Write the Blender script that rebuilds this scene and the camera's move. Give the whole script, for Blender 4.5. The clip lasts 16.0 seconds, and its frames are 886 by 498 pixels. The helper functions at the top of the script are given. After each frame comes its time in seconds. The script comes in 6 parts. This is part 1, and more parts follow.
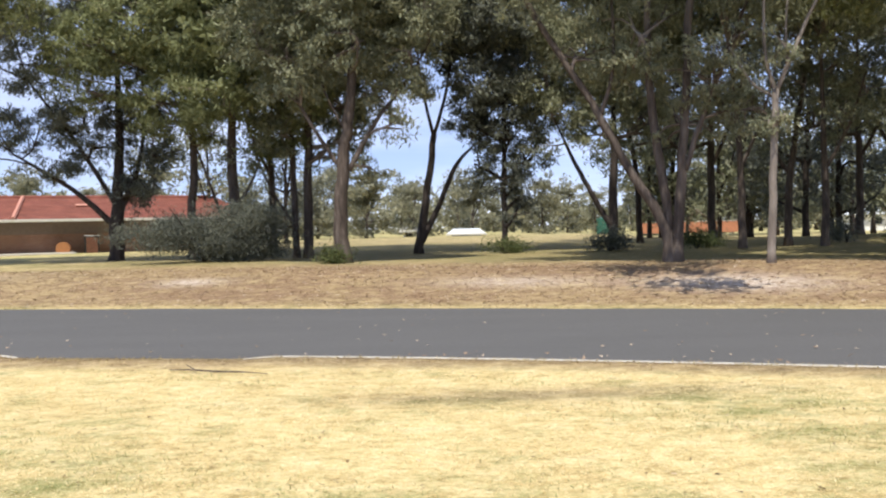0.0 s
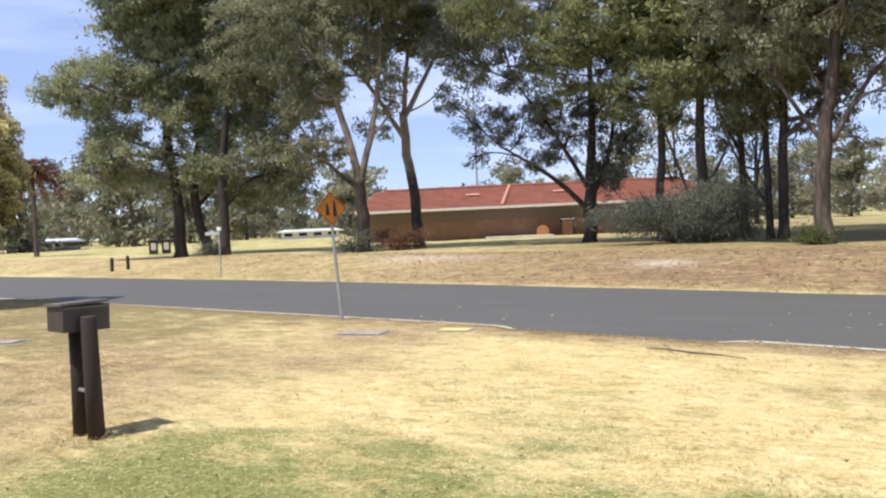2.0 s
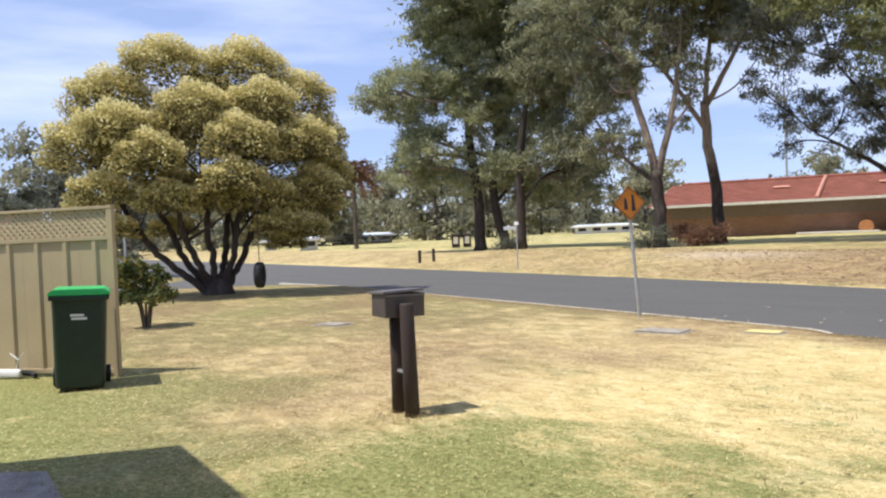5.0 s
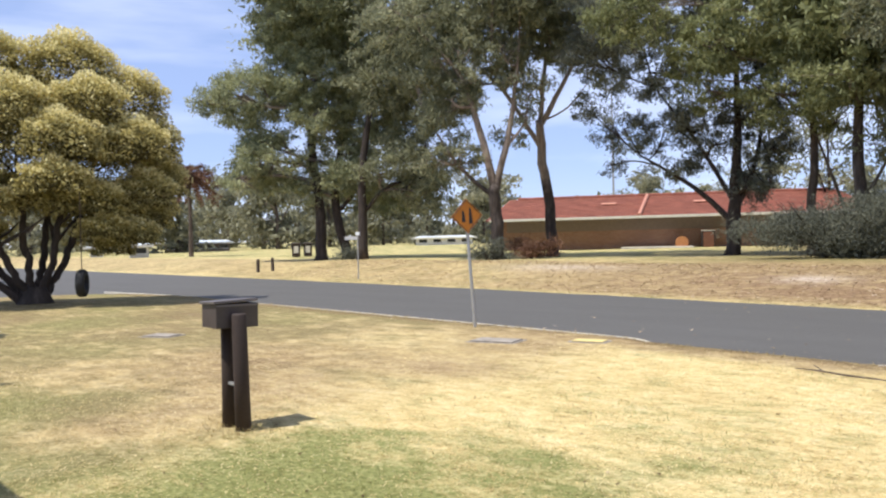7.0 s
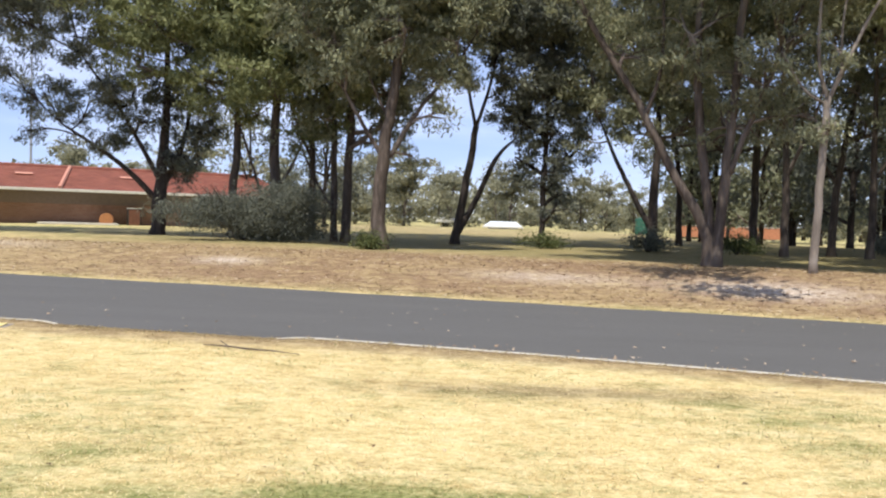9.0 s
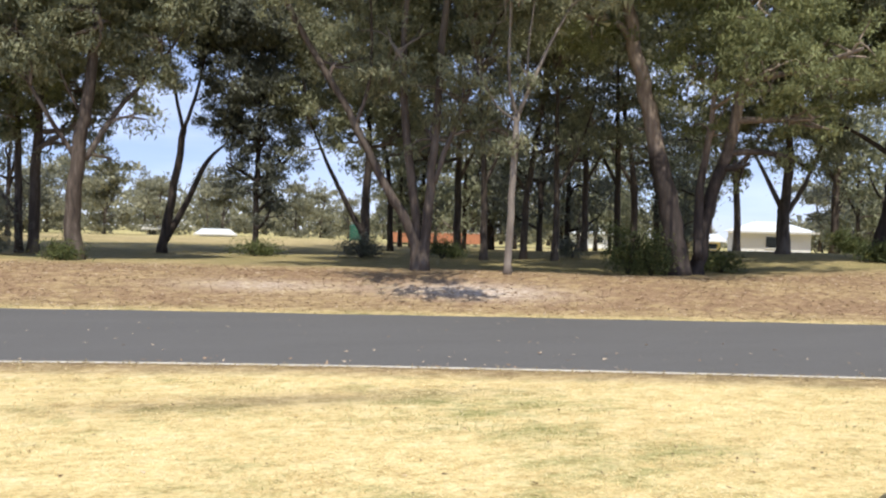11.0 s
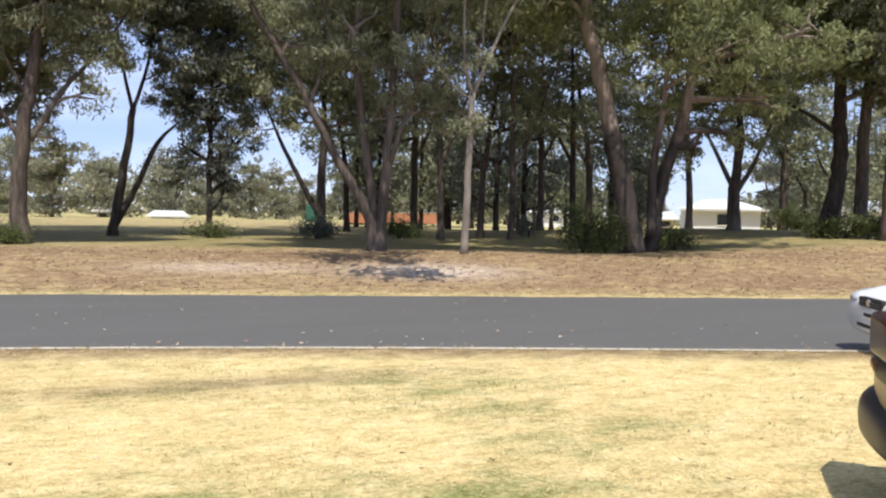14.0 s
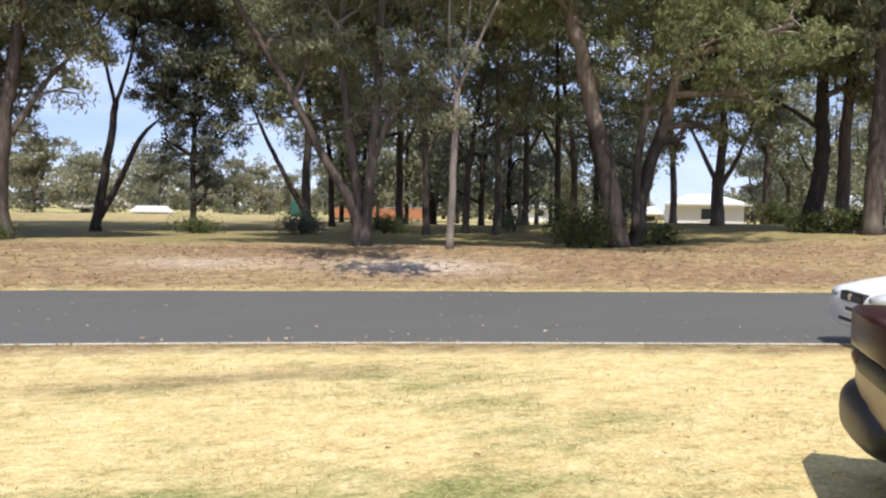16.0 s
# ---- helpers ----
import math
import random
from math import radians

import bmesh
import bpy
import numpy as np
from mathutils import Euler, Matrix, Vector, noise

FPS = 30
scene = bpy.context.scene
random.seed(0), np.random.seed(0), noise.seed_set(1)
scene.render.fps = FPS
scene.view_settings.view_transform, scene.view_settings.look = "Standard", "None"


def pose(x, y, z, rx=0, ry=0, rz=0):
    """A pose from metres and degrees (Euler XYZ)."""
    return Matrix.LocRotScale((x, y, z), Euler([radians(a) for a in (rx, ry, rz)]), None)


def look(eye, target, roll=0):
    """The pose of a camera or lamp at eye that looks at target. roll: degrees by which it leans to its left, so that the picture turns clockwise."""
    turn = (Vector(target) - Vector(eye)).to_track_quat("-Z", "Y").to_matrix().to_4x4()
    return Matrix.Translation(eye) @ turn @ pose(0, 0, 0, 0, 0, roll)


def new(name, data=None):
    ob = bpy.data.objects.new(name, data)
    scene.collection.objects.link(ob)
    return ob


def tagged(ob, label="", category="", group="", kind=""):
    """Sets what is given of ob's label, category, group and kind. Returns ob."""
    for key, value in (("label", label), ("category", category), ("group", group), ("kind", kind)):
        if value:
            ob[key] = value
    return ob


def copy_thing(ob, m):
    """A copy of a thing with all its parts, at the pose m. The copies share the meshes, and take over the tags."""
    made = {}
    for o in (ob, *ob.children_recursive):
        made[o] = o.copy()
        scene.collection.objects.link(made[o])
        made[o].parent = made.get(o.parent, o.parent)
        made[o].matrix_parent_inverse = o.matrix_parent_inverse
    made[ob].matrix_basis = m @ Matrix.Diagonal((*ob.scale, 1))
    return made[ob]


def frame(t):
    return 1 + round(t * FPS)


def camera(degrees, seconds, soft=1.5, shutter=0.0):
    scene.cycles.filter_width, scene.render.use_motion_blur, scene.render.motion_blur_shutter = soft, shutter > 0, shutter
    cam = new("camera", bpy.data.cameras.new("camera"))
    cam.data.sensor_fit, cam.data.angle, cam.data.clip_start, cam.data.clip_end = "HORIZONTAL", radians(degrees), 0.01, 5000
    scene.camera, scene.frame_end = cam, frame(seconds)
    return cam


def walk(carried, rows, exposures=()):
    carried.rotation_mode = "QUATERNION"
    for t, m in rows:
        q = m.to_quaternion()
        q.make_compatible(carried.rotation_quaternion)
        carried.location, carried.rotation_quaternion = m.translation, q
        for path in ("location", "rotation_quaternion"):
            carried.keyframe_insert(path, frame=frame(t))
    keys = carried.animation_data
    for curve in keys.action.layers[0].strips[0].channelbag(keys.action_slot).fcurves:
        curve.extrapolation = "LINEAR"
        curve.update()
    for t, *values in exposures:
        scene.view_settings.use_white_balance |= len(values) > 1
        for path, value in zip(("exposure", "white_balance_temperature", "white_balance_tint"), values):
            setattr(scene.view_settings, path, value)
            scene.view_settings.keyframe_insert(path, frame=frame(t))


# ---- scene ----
cam = camera(57.05, 16.0, soft=2.2)
EYE, ARM = 1.6, 0.195
# seconds, yaw, pitch, roll; the eye swings at arm's length round the holder
ROWS = [
    (0, 0.14, -1.52, 1.35), (0.5, 8.31, -2.04, 1.41), (1, 17.18, -1.28, 1.82), (1.5, 24.68, -1.02, 3.09),
    (2, 32.01, -1.73, 2.55), (2.5, 39.69, -2.50, 3.14), (3, 47.29, -2.20, 2.68), (3.5, 52.70, -1.63, 3.17),
    (3.7, 53.27, -1.51, 3.14), (5.8, 50.83, -0.78, 1.80), (6, 49.48, -0.72, 2.35), (6.5, 46.52, -0.84, 1.66),
    (7, 41.35, -0.85, 1.44), (7.5, 32.36, -1.20, 0.71), (8, 24.53, -1.50, -0.29), (8.5, 13.84, -1.85, -1.06),
    (9, 2.73, -2.18, -1.77), (9.5, -7.93, -2.07, -1.98), (10, -14.53, -1.63, -2.12), (10.2, -15.90, -1.06, -1.84),
    (12.5, -18.29, -1.81, -1.10), (13, -20.11, -2.21, -1.09), (13.5, -20.06, -2.33, -1.07), (14, -20.06, -2.50, -0.96),
    (14.5, -20.13, -2.67, -0.93), (15, -20.46, -2.80, -0.95), (15.5, -20.77, -2.88, -0.99), (16, -21.08, -2.84, -0.90),
]
EXPOSURE = [(0.0, 0.26), (16.0, 0.26)]
walk(cam, [(t, pose(-ARM * math.sin(radians(yaw)), ARM * math.cos(radians(yaw)), EYE, 90 + pitch, roll, yaw))
           for t, yaw, pitch, roll in ROWS], EXPOSURE)

# ---- light ----
SUN_EL, SUN_AZ = 65.0, 164.0          # azimuth counted to the left of straight ahead
world = bpy.data.worlds.new("sky")
scene.world = world
world.use_nodes = True
wn, wl = world.node_tree.nodes, world.node_tree.links
sky = wn.new("ShaderNodeTexSky")
sky.sky_type, sky.sun_disc = "NISHITA", False
sky.sun_elevation, sky.sun_rotation = radians(SUN_EL), radians(-SUN_AZ)
sky.air_density, sky.dust_density, sky.ozone_density = 0.75, 0.0, 4.0
wn["Background"].inputs["Strength"].default_value = 0.19
# thin high cloud, drawn out along one direction
cloud_at = wn.new("ShaderNodeMapping")
cloud_at.inputs["Scale"].default_value, cloud_at.inputs["Rotation"].default_value = (1.2, 1.2, 7.0), (0.12, 0.08, 0.4)
wl.new(wn.new("ShaderNodeTexCoord").outputs["Generated"], cloud_at.inputs["Vector"])
cloud = wn.new("ShaderNodeTexNoise")
cloud.inputs["Scale"].default_value, cloud.inputs["Detail"].default_value = 2.2, 6.0
wl.new(cloud_at.outputs[0], cloud.inputs["Vector"])
veil = wn.new("ShaderNodeValToRGB")
veil.color_ramp.elements[0].position, veil.color_ramp.elements[1].position = 0.43, 0.8
veil.color_ramp.elements[1].color = (0.5, 0.5, 0.5, 1)
wl.new(cloud.outputs["Fac"], veil.inputs[0])
thin = wn.new("ShaderNodeMix")
thin.data_type = "RGBA"
thin.inputs[7].default_value = (6.4, 6.6, 7.6, 1)
wl.new(veil.outputs[0], thin.inputs[0])
tint = wn.new("ShaderNodeMix")
tint.data_type, tint.blend_type = "RGBA", "MULTIPLY"
tint.inputs[0].default_value, tint.inputs[7].default_value = 1.0, (0.98, 0.90, 1.06, 1)
wl.new(sky.outputs[0], tint.inputs[6])
# summer haze, which evens the blue out
haze = wn.new("ShaderNodeMix")
haze.data_type = "RGBA"
haze.inputs[0].default_value, haze.inputs[7].default_value = 0.7, (2.0, 2.56, 3.9, 1)
wl.new(tint.outputs[2], haze.inputs[6])
wl.new(haze.outputs[2], thin.inputs[6])
wl.new(thin.outputs[2], wn["Background"].inputs["Color"])
sun = new("sun", bpy.data.lights.new("sun", "SUN"))
sun.data.energy, sun.data.angle, sun.data.color = 4.5, radians(0.53), (1.0, 0.95, 0.86)
_to = Vector((-math.sin(radians(SUN_AZ)) * math.cos(radians(SUN_EL)), math.cos(radians(SUN_AZ)) * math.cos(radians(SUN_EL)), math.sin(radians(SUN_EL))))
sun.matrix_world = look(_to * 60, (0, 0, 0))

# ---- materials ----
def nodes(name):
    m = bpy.data.materials.new(name)
    m.use_nodes = True
    t = m.node_tree
    return m, t, t.nodes["Principled BSDF"]


def add(t, kind, **values):
    n = t.nodes.new(kind)
    for k, v in values.items():
        n.inputs[k].default_value = v
    return n


def ramp(t, source, stops):
    r = t.nodes.new("ShaderNodeValToRGB")
    e = r.color_ramp.elements
    while len(e) < len(stops):
        e.new(0.5)
    for q, (p, c) in zip(e, stops):
        q.position, q.color = p, (*c, 1)
    t.links.new(source, r.inputs[0])
    return r.outputs[0]


def mixc(t, fac, a, b, mode="MIX"):
    n = t.nodes.new("ShaderNodeMix")
    n.data_type, n.blend_type = "RGBA", mode
    for s, v in ((0, fac), (6, a), (7, b)):
        if isinstance(v, (int, float)):
            n.inputs[s].default_value = v
        elif isinstance(v, tuple):
            n.inputs[s].default_value = (*v, 1)
        else:
            t.links.new(v, n.inputs[s])
    return n.outputs[2]


def noise_of(t, scale, detail=4, rough=0.55, vec=None, stretch=None):
    n = add(t, "ShaderNodeTexNoise", Scale=scale, Detail=detail, Roughness=rough)
    if vec is None:
        vec = t.nodes.new("ShaderNodeTexCoord").outputs["Object"]
    if stretch:
        mp = t.nodes.new("ShaderNodeMapping")
        mp.inputs["Scale"].default_value = stretch
        t.links.new(vec, mp.inputs["Vector"])
        vec = mp.outputs[0]
    t.links.new(vec, n.inputs["Vector"])
    return n.outputs["Fac"]


def bump(t, bsdf, source, strength=0.3, distance=0.02):
    b = add(t, "ShaderNodeBump", Strength=strength, Distance=distance)
    t.links.new(source, b.inputs["Height"])
    t.links.new(b.outputs[0], bsdf.inputs["Normal"])


def plain(name, color, rough=0.6, metal=0.0, vary=0.15, scale=6.0, relief=0.15, stretch=None, fine=60.0):
    """A painted, cast or coated surface with stains at one scale and grain at another."""
    m, t, b = nodes(name)
    lo = tuple(c * (1 - vary) for c in color)
    hi = tuple(min(1, c * (1 + vary)) for c in color)
    big = ramp(t, noise_of(t, scale, 5, 0.6, stretch=stretch), [(0.3, lo), (0.7, hi)])
    small = noise_of(t, fine, 3)
    col = mixc(t, 0.25, big, ramp(t, small, [(0.35, lo), (0.65, hi)]))
    t.links.new(col, b.inputs["Base Color"])
    b.inputs["Roughness"].default_value, b.inputs["Metallic"].default_value = rough, metal
    if relief:
        bump(t, b, small, relief, 0.004)
    return m


def leaf_material(name, dark, light, warm=None):
    m, t, b = nodes(name)
    at = t.nodes.new("ShaderNodeAttribute")
    at.attribute_name = "tone"
    stops = [(0.0, dark), (0.75, light)] + ([(1.0, warm)] if warm else [])
    col = ramp(t, at.outputs["Fac"], stops)
    t.links.new(col, b.inputs["Base Color"])
    b.inputs["Roughness"].default_value, b.inputs["Specular IOR Level"].default_value = 0.65, 0.25
    tr = t.nodes.new("ShaderNodeBsdfTranslucent")
    t.links.new(col, tr.inputs[0])
    mx = t.nodes.new("ShaderNodeMixShader")
    mx.inputs[0].default_value = 0.35
    t.links.new(b.outputs[0], mx.inputs[1])
    t.links.new(tr.outputs[0], mx.inputs[2])
    t.links.new(mx.outputs[0], t.nodes["Material Output"].inputs["Surface"])
    return m


def bark_material(name, dark, mid, pale, amount):
    m, t, b = nodes(name)
    fib = noise_of(t, 9, 6, 0.65, stretch=(1, 1, 0.18))
    col = ramp(t, fib, [(0.3, dark), (0.55, mid), (0.8, pale)])
    patch = ramp(t, noise_of(t, 0.9, 3, 0.5, stretch=(1, 1, 0.35)), [(0.5 - amount, (0, 0, 0)), (0.62 - amount, (1, 1, 1))])
    col = mixc(t, patch, col, mixc(t, 0.55, col, pale))
    t.links.new(col, b.inputs["Base Color"])
    b.inputs["Roughness"].default_value = 0.9
    bump(t, b, fib, 0.8, 0.03)
    return m


LEAF = leaf_material("gum_leaf", (0.162, 0.173, 0.110), (0.352, 0.360, 0.220), (0.575, 0.558, 0.370))
LEAF_DARK = leaf_material("she_oak_leaf", (0.090, 0.100, 0.086), (0.207, 0.218, 0.165), (0.350, 0.355, 0.262))
# yellower green that stands for crowns in full sun
LEAF_LIGHT = leaf_material("sunlit_gum_leaf", (0.150, 0.169, 0.080), (0.318, 0.337, 0.157), (0.496, 0.496, 0.257))
LEAF_GREY = leaf_material("grey_gum_leaf", (0.185, 0.205, 0.115), (0.425, 0.440, 0.245), (0.630, 0.620, 0.390))
# far leaves are greyed: the haze of distance is mixed into their colour
LEAF_FAR = leaf_material("hazed_distant_leaf", (0.156, 0.157, 0.106), (0.322, 0.313, 0.206), (0.445, 0.426, 0.293))
# light end: gold tips and sunlit dome tops; dark end: shade between domes
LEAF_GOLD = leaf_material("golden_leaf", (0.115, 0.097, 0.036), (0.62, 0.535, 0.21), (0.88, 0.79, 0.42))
LEAF_SHRUB = leaf_material("shrub_leaf", (0.045, 0.06, 0.025), (0.15, 0.175, 0.065), (0.32, 0.30, 0.11))
LEAF_CROTON = leaf_material("croton_leaf", (0.03, 0.045, 0.015), (0.12, 0.14, 0.045), (0.46, 0.34, 0.08))
LEAF_DRY = leaf_material("dry_frond", (0.12, 0.06, 0.04), (0.24, 0.13, 0.08), (0.33, 0.2, 0.13))
BARK = bark_material("grey_brown_bark", (0.035, 0.026, 0.02), (0.10, 0.075, 0.058), (0.23, 0.19, 0.155), 0.0)
def stocking_bark():
    """Rough dark bark on the lower trunk, darkened further as crown shade, shed above to smooth pale limbs."""
    m, t, b = nodes("half_shed_gum_bark")
    vec = t.nodes.new("ShaderNodeTexCoord").outputs["Object"]
    fib = noise_of(t, 9, 6, 0.65, vec, (1, 1, 0.18))
    # rough bark colours lowered to carry the shade under the crowns
    rough = ramp(t, fib, [(0.3, (0.02, 0.015, 0.013)), (0.55, (0.055, 0.041, 0.034)), (0.8, (0.125, 0.10, 0.085))])
    pale = ramp(t, fib, [(0.3, (0.17, 0.125, 0.095)), (0.6, (0.34, 0.27, 0.215)), (0.85, (0.55, 0.47, 0.39))])
    sep = t.nodes.new("ShaderNodeSeparateXYZ")
    t.links.new(vec, sep.inputs[0])
    k = t.nodes.new("ShaderNodeMath")
    k.operation = "MULTIPLY_ADD"
    t.links.new(noise_of(t, 1.5, 3, 0.5, vec), k.inputs[0])
    k.inputs[1].default_value = 2.5
    t.links.new(sep.outputs[2], k.inputs[2])
    lim = t.nodes.new("ShaderNodeMapRange")
    lim.inputs["From Min"].default_value, lim.inputs["From Max"].default_value = 4.6, 5.8
    t.links.new(k.outputs[0], lim.inputs["Value"])
    t.links.new(mixc(t, lim.outputs[0], rough, pale), b.inputs["Base Color"])
    b.inputs["Roughness"].default_value = 0.85
    bump(t, b, fib, 0.7, 0.025)
    return m


BARK_SHED = stocking_bark()
BARK_DARK = bark_material("dark_bark", (0.02, 0.015, 0.012), (0.05, 0.037, 0.03), (0.11, 0.085, 0.07), -0.1)
BARK_LIMB = bark_material("bare_limb_bark", (0.06, 0.045, 0.036), (0.17, 0.13, 0.105), (0.33, 0.28, 0.23), 0.05)
BARK_PALE = bark_material("pale_gum_bark", (0.08, 0.063, 0.05), (0.19, 0.155, 0.125), (0.36, 0.31, 0.26), 0.1)


def ground_material():
    m, t, b = nodes("ground_soil_and_grass")
    vec = t.nodes.new("ShaderNodeTexCoord").outputs["Object"]
    zone = t.nodes.new("ShaderNodeAttribute")
    zone.attribute_name = "zone"
    sep = t.nodes.new("ShaderNodeSeparateColor")
    t.links.new(zone.outputs["Color"], sep.inputs[0])
    litter, green, sand = sep.outputs[0], sep.outputs[1], sep.outputs[2]
    n_big = noise_of(t, 0.55, 5, 0.6, vec)
    n_mid = noise_of(t, 3.2, 5, 0.65, vec, (1, 1.6, 1))
    n_fine = noise_of(t, 26, 5, 0.7, vec)
    n_grain = noise_of(t, 120, 3, 0.7, vec)
    dry = ramp(t, n_mid, [(0.28, (0.347, 0.256, 0.107)), (0.40, (0.592, 0.461, 0.203)), (0.52, (0.775, 0.640, 0.320)), (0.7, (0.877, 0.753, 0.460))])
    dry = mixc(t, 0.5, dry, ramp(t, n_fine, [(0.3, (0.326, 0.226, 0.091)), (0.48, (0.714, 0.554, 0.268)), (0.7, (0.877, 0.748, 0.460))]))
    fresh = ramp(t, n_fine, [(0.25, (0.125, 0.13, 0.045)), (0.5, (0.275, 0.285, 0.105)), (0.72, (0.46, 0.43, 0.20))])
    n_tuft = noise_of(t, 2.1, 8, 0.72, vec, (1, 1.5, 1))
    n_mix = t.nodes.new("ShaderNodeMath")
    n_mix.operation = "MULTIPLY_ADD"
    t.links.new(n_tuft, n_mix.inputs[0])
    n_mix.inputs[1].default_value = 1.5
    t.links.new(n_big, n_mix.inputs[2])
    gm = t.nodes.new("ShaderNodeMath")
    gm.operation, gm.use_clamp = "MULTIPLY_ADD", True
    t.links.new(n_mix.outputs[0], gm.inputs[0])
    gm.inputs[1].default_value = 2.6
    off = t.nodes.new("ShaderNodeMath")
    off.operation = "MULTIPLY_ADD"
    t.links.new(green, off.inputs[0])
    off.inputs[1].default_value, off.inputs[2].default_value = 2.6, -4.05
    t.links.new(off.outputs[0], gm.inputs[2])
    col = mixc(t, gm.outputs[0], dry, fresh)
    brown = ramp(t, n_fine, [(0.28, (0.135, 0.08, 0.05)), (0.48, (0.305, 0.195, 0.12)), (0.62, (0.47, 0.33, 0.215)), (0.76, (0.70, 0.55, 0.42))])
    brown = mixc(t, 0.45, brown, ramp(t, n_mid, [(0.3, (0.14, 0.09, 0.05)), (0.7, (0.34, 0.24, 0.135))]))
    lm = t.nodes.new("ShaderNodeMath")
    lm.operation, lm.use_clamp = "MULTIPLY", True
    t.links.new(litter, lm.inputs[0])
    t.links.new(ramp(t, n_tuft, [(0.34, (0.55, 0.55, 0.55)), (0.58, (1, 1, 1))]), lm.inputs[1])
    col = mixc(t, lm.outputs[0], col, brown)
    pale = ramp(t, n_fine, [(0.35, (0.44, 0.34, 0.27)), (0.6, (0.82, 0.72, 0.62))])
    sm = t.nodes.new("ShaderNodeMath")
    sm.operation, sm.use_clamp = "MULTIPLY", True
    t.links.new(sand, sm.inputs[0])
    t.links.new(ramp(t, noise_of(t, 5, 6, 0.75, vec, (1, 1.8, 1)), [(0.37, (0, 0, 0)), (0.5, (1, 1, 1))]), sm.inputs[1])
    col = mixc(t, sm.outputs[0], col, pale)
    col = mixc(t, 0.7, col, ramp(t, noise_of(t, 7, 7, 0.75, vec, (1, 1.7, 1)), [(0.36, (0.58, 0.54, 0.45)), (0.5, (0.97, 0.97, 0.97)), (0.7, (1.06, 1.06, 1.08))]), "MULTIPLY")
    col = mixc(t, 0.5, col, ramp(t, n_grain, [(0.3, (0.62, 0.62, 0.62)), (0.7, (1, 1, 1))]), "MULTIPLY")
    t.links.new(col, b.inputs["Base Color"])
    b.inputs["Roughness"].default_value = 0.95
    b.inputs["Specular IOR Level"].default_value = 0.1
    bump(t, b, n_fine, 0.7, 0.03)
    return m


def asphalt_material():
    m, t, b = nodes("worn_asphalt")
    vec = t.nodes.new("ShaderNodeTexCoord").outputs["Object"]
    grain = noise_of(t, 160, 3, 0.8, vec)
    patch = noise_of(t, 0.5, 5, 0.6, vec, (0.5, 2.2, 1))
    col = ramp(t, patch, [(0.3, (0.080, 0.077, 0.073)), (0.7, (0.107, 0.103, 0.098))])
    col = mixc(t, 0.5, col, ramp(t, grain, [(0.3, (0.044, 0.042, 0.040)), (0.75, (0.175, 0.168, 0.158))]))
    t.links.new(col, b.inputs["Base Color"])
    b.inputs["Roughness"].default_value = 0.85
    bump(t, b, grain, 0.6, 0.006)
    return m


def brick_material():
    m, t, b = nodes("brown_brick")
    br = add(t, "ShaderNodeTexBrick", Scale=1.0)
    for k, v in (("Color1", (0.31, 0.155, 0.10, 1)), ("Color2", (0.38, 0.205, 0.14, 1)), ("Mortar", (0.40, 0.31, 0.25, 1)), ("Mortar Size", 0.01), ("Brick Width", 0.24), ("Row Height", 0.086)):
        br.inputs[k].default_value = v
    mp = t.nodes.new("ShaderNodeMapping")
    mp.inputs["Rotation"].default_value = (radians(90), 0, 0)
    t.links.new(t.nodes.new("ShaderNodeTexCoord").outputs["Object"], mp.inputs["Vector"])
    t.links.new(mp.outputs[0], br.inputs["Vector"])
    stain = ramp(t, noise_of(t, 0.8), [(0.3, (0.75, 0.72, 0.7)), (0.7, (1, 1, 1))])
    t.links.new(mixc(t, 1.0, br.outputs[0], stain, "MULTIPLY"), b.inputs["Base Color"])
    b.inputs["Roughness"].default_value = 0.9
    return m


GROUND, ASPHALT, BRICK = ground_material(), asphalt_material(), brick_material()
CONCRETE = plain("pale_concrete", (0.52, 0.48, 0.41), 0.9, vary=0.25, scale=3, relief=0.4)
PIT_LID = plain("weathered_pit_concrete", (0.30, 0.265, 0.225), 0.95, vary=0.45, scale=9, relief=0.5)
ROOF_TILE = plain("red_roof_tile", (0.26, 0.09, 0.062), 0.85, vary=0.4, scale=1.2, relief=0.4, fine=14)
RIDGE_TILE = plain("faded_ridge_tile", (0.52, 0.24, 0.17), 0.85, vary=0.2)
FASCIA = plain("weathered_white_paint", (0.66, 0.64, 0.58), 0.6)
EAVE = plain("eave_lining", (0.22, 0.17, 0.14), 0.8)
CREAM_SHEET = plain("cream_steel_sheet", (0.42, 0.335, 0.20), 0.45, vary=0.08, scale=2, relief=0.05)
BIN_GREEN = plain("dark_green_plastic", (0.012, 0.03, 0.02), 0.45, vary=0.2, relief=0.1)
LID_GREEN = plain("bright_green_plastic", (0.03, 0.46, 0.13), 0.4, vary=0.1, relief=0.1)
RUBBER = plain("black_rubber", (0.014, 0.014, 0.015), 0.8, vary=0.3)
BLACK = plain("black_paint", (0.016, 0.016, 0.017), 0.5)
OLD_TIMBER = plain("dark_stained_timber", (0.045, 0.03, 0.026), 0.8, vary=0.4, scale=5, relief=0.6, stretch=(1, 1, 0.15))
BOX_STEEL = plain("brown_painted_steel", (0.075, 0.055, 0.05), 0.5, vary=0.25, scale=9)
LID_STEEL = plain("dull_grey_lid", (0.14, 0.12, 0.12), 0.45, vary=0.2)
GALV = plain("galvanised_steel", (0.45, 0.46, 0.47), 0.45, 0.6, vary=0.15)
SIGN_YELLOW = plain("faded_orange_sign_paint", (0.52, 0.18, 0.013), 0.55, vary=0.2)
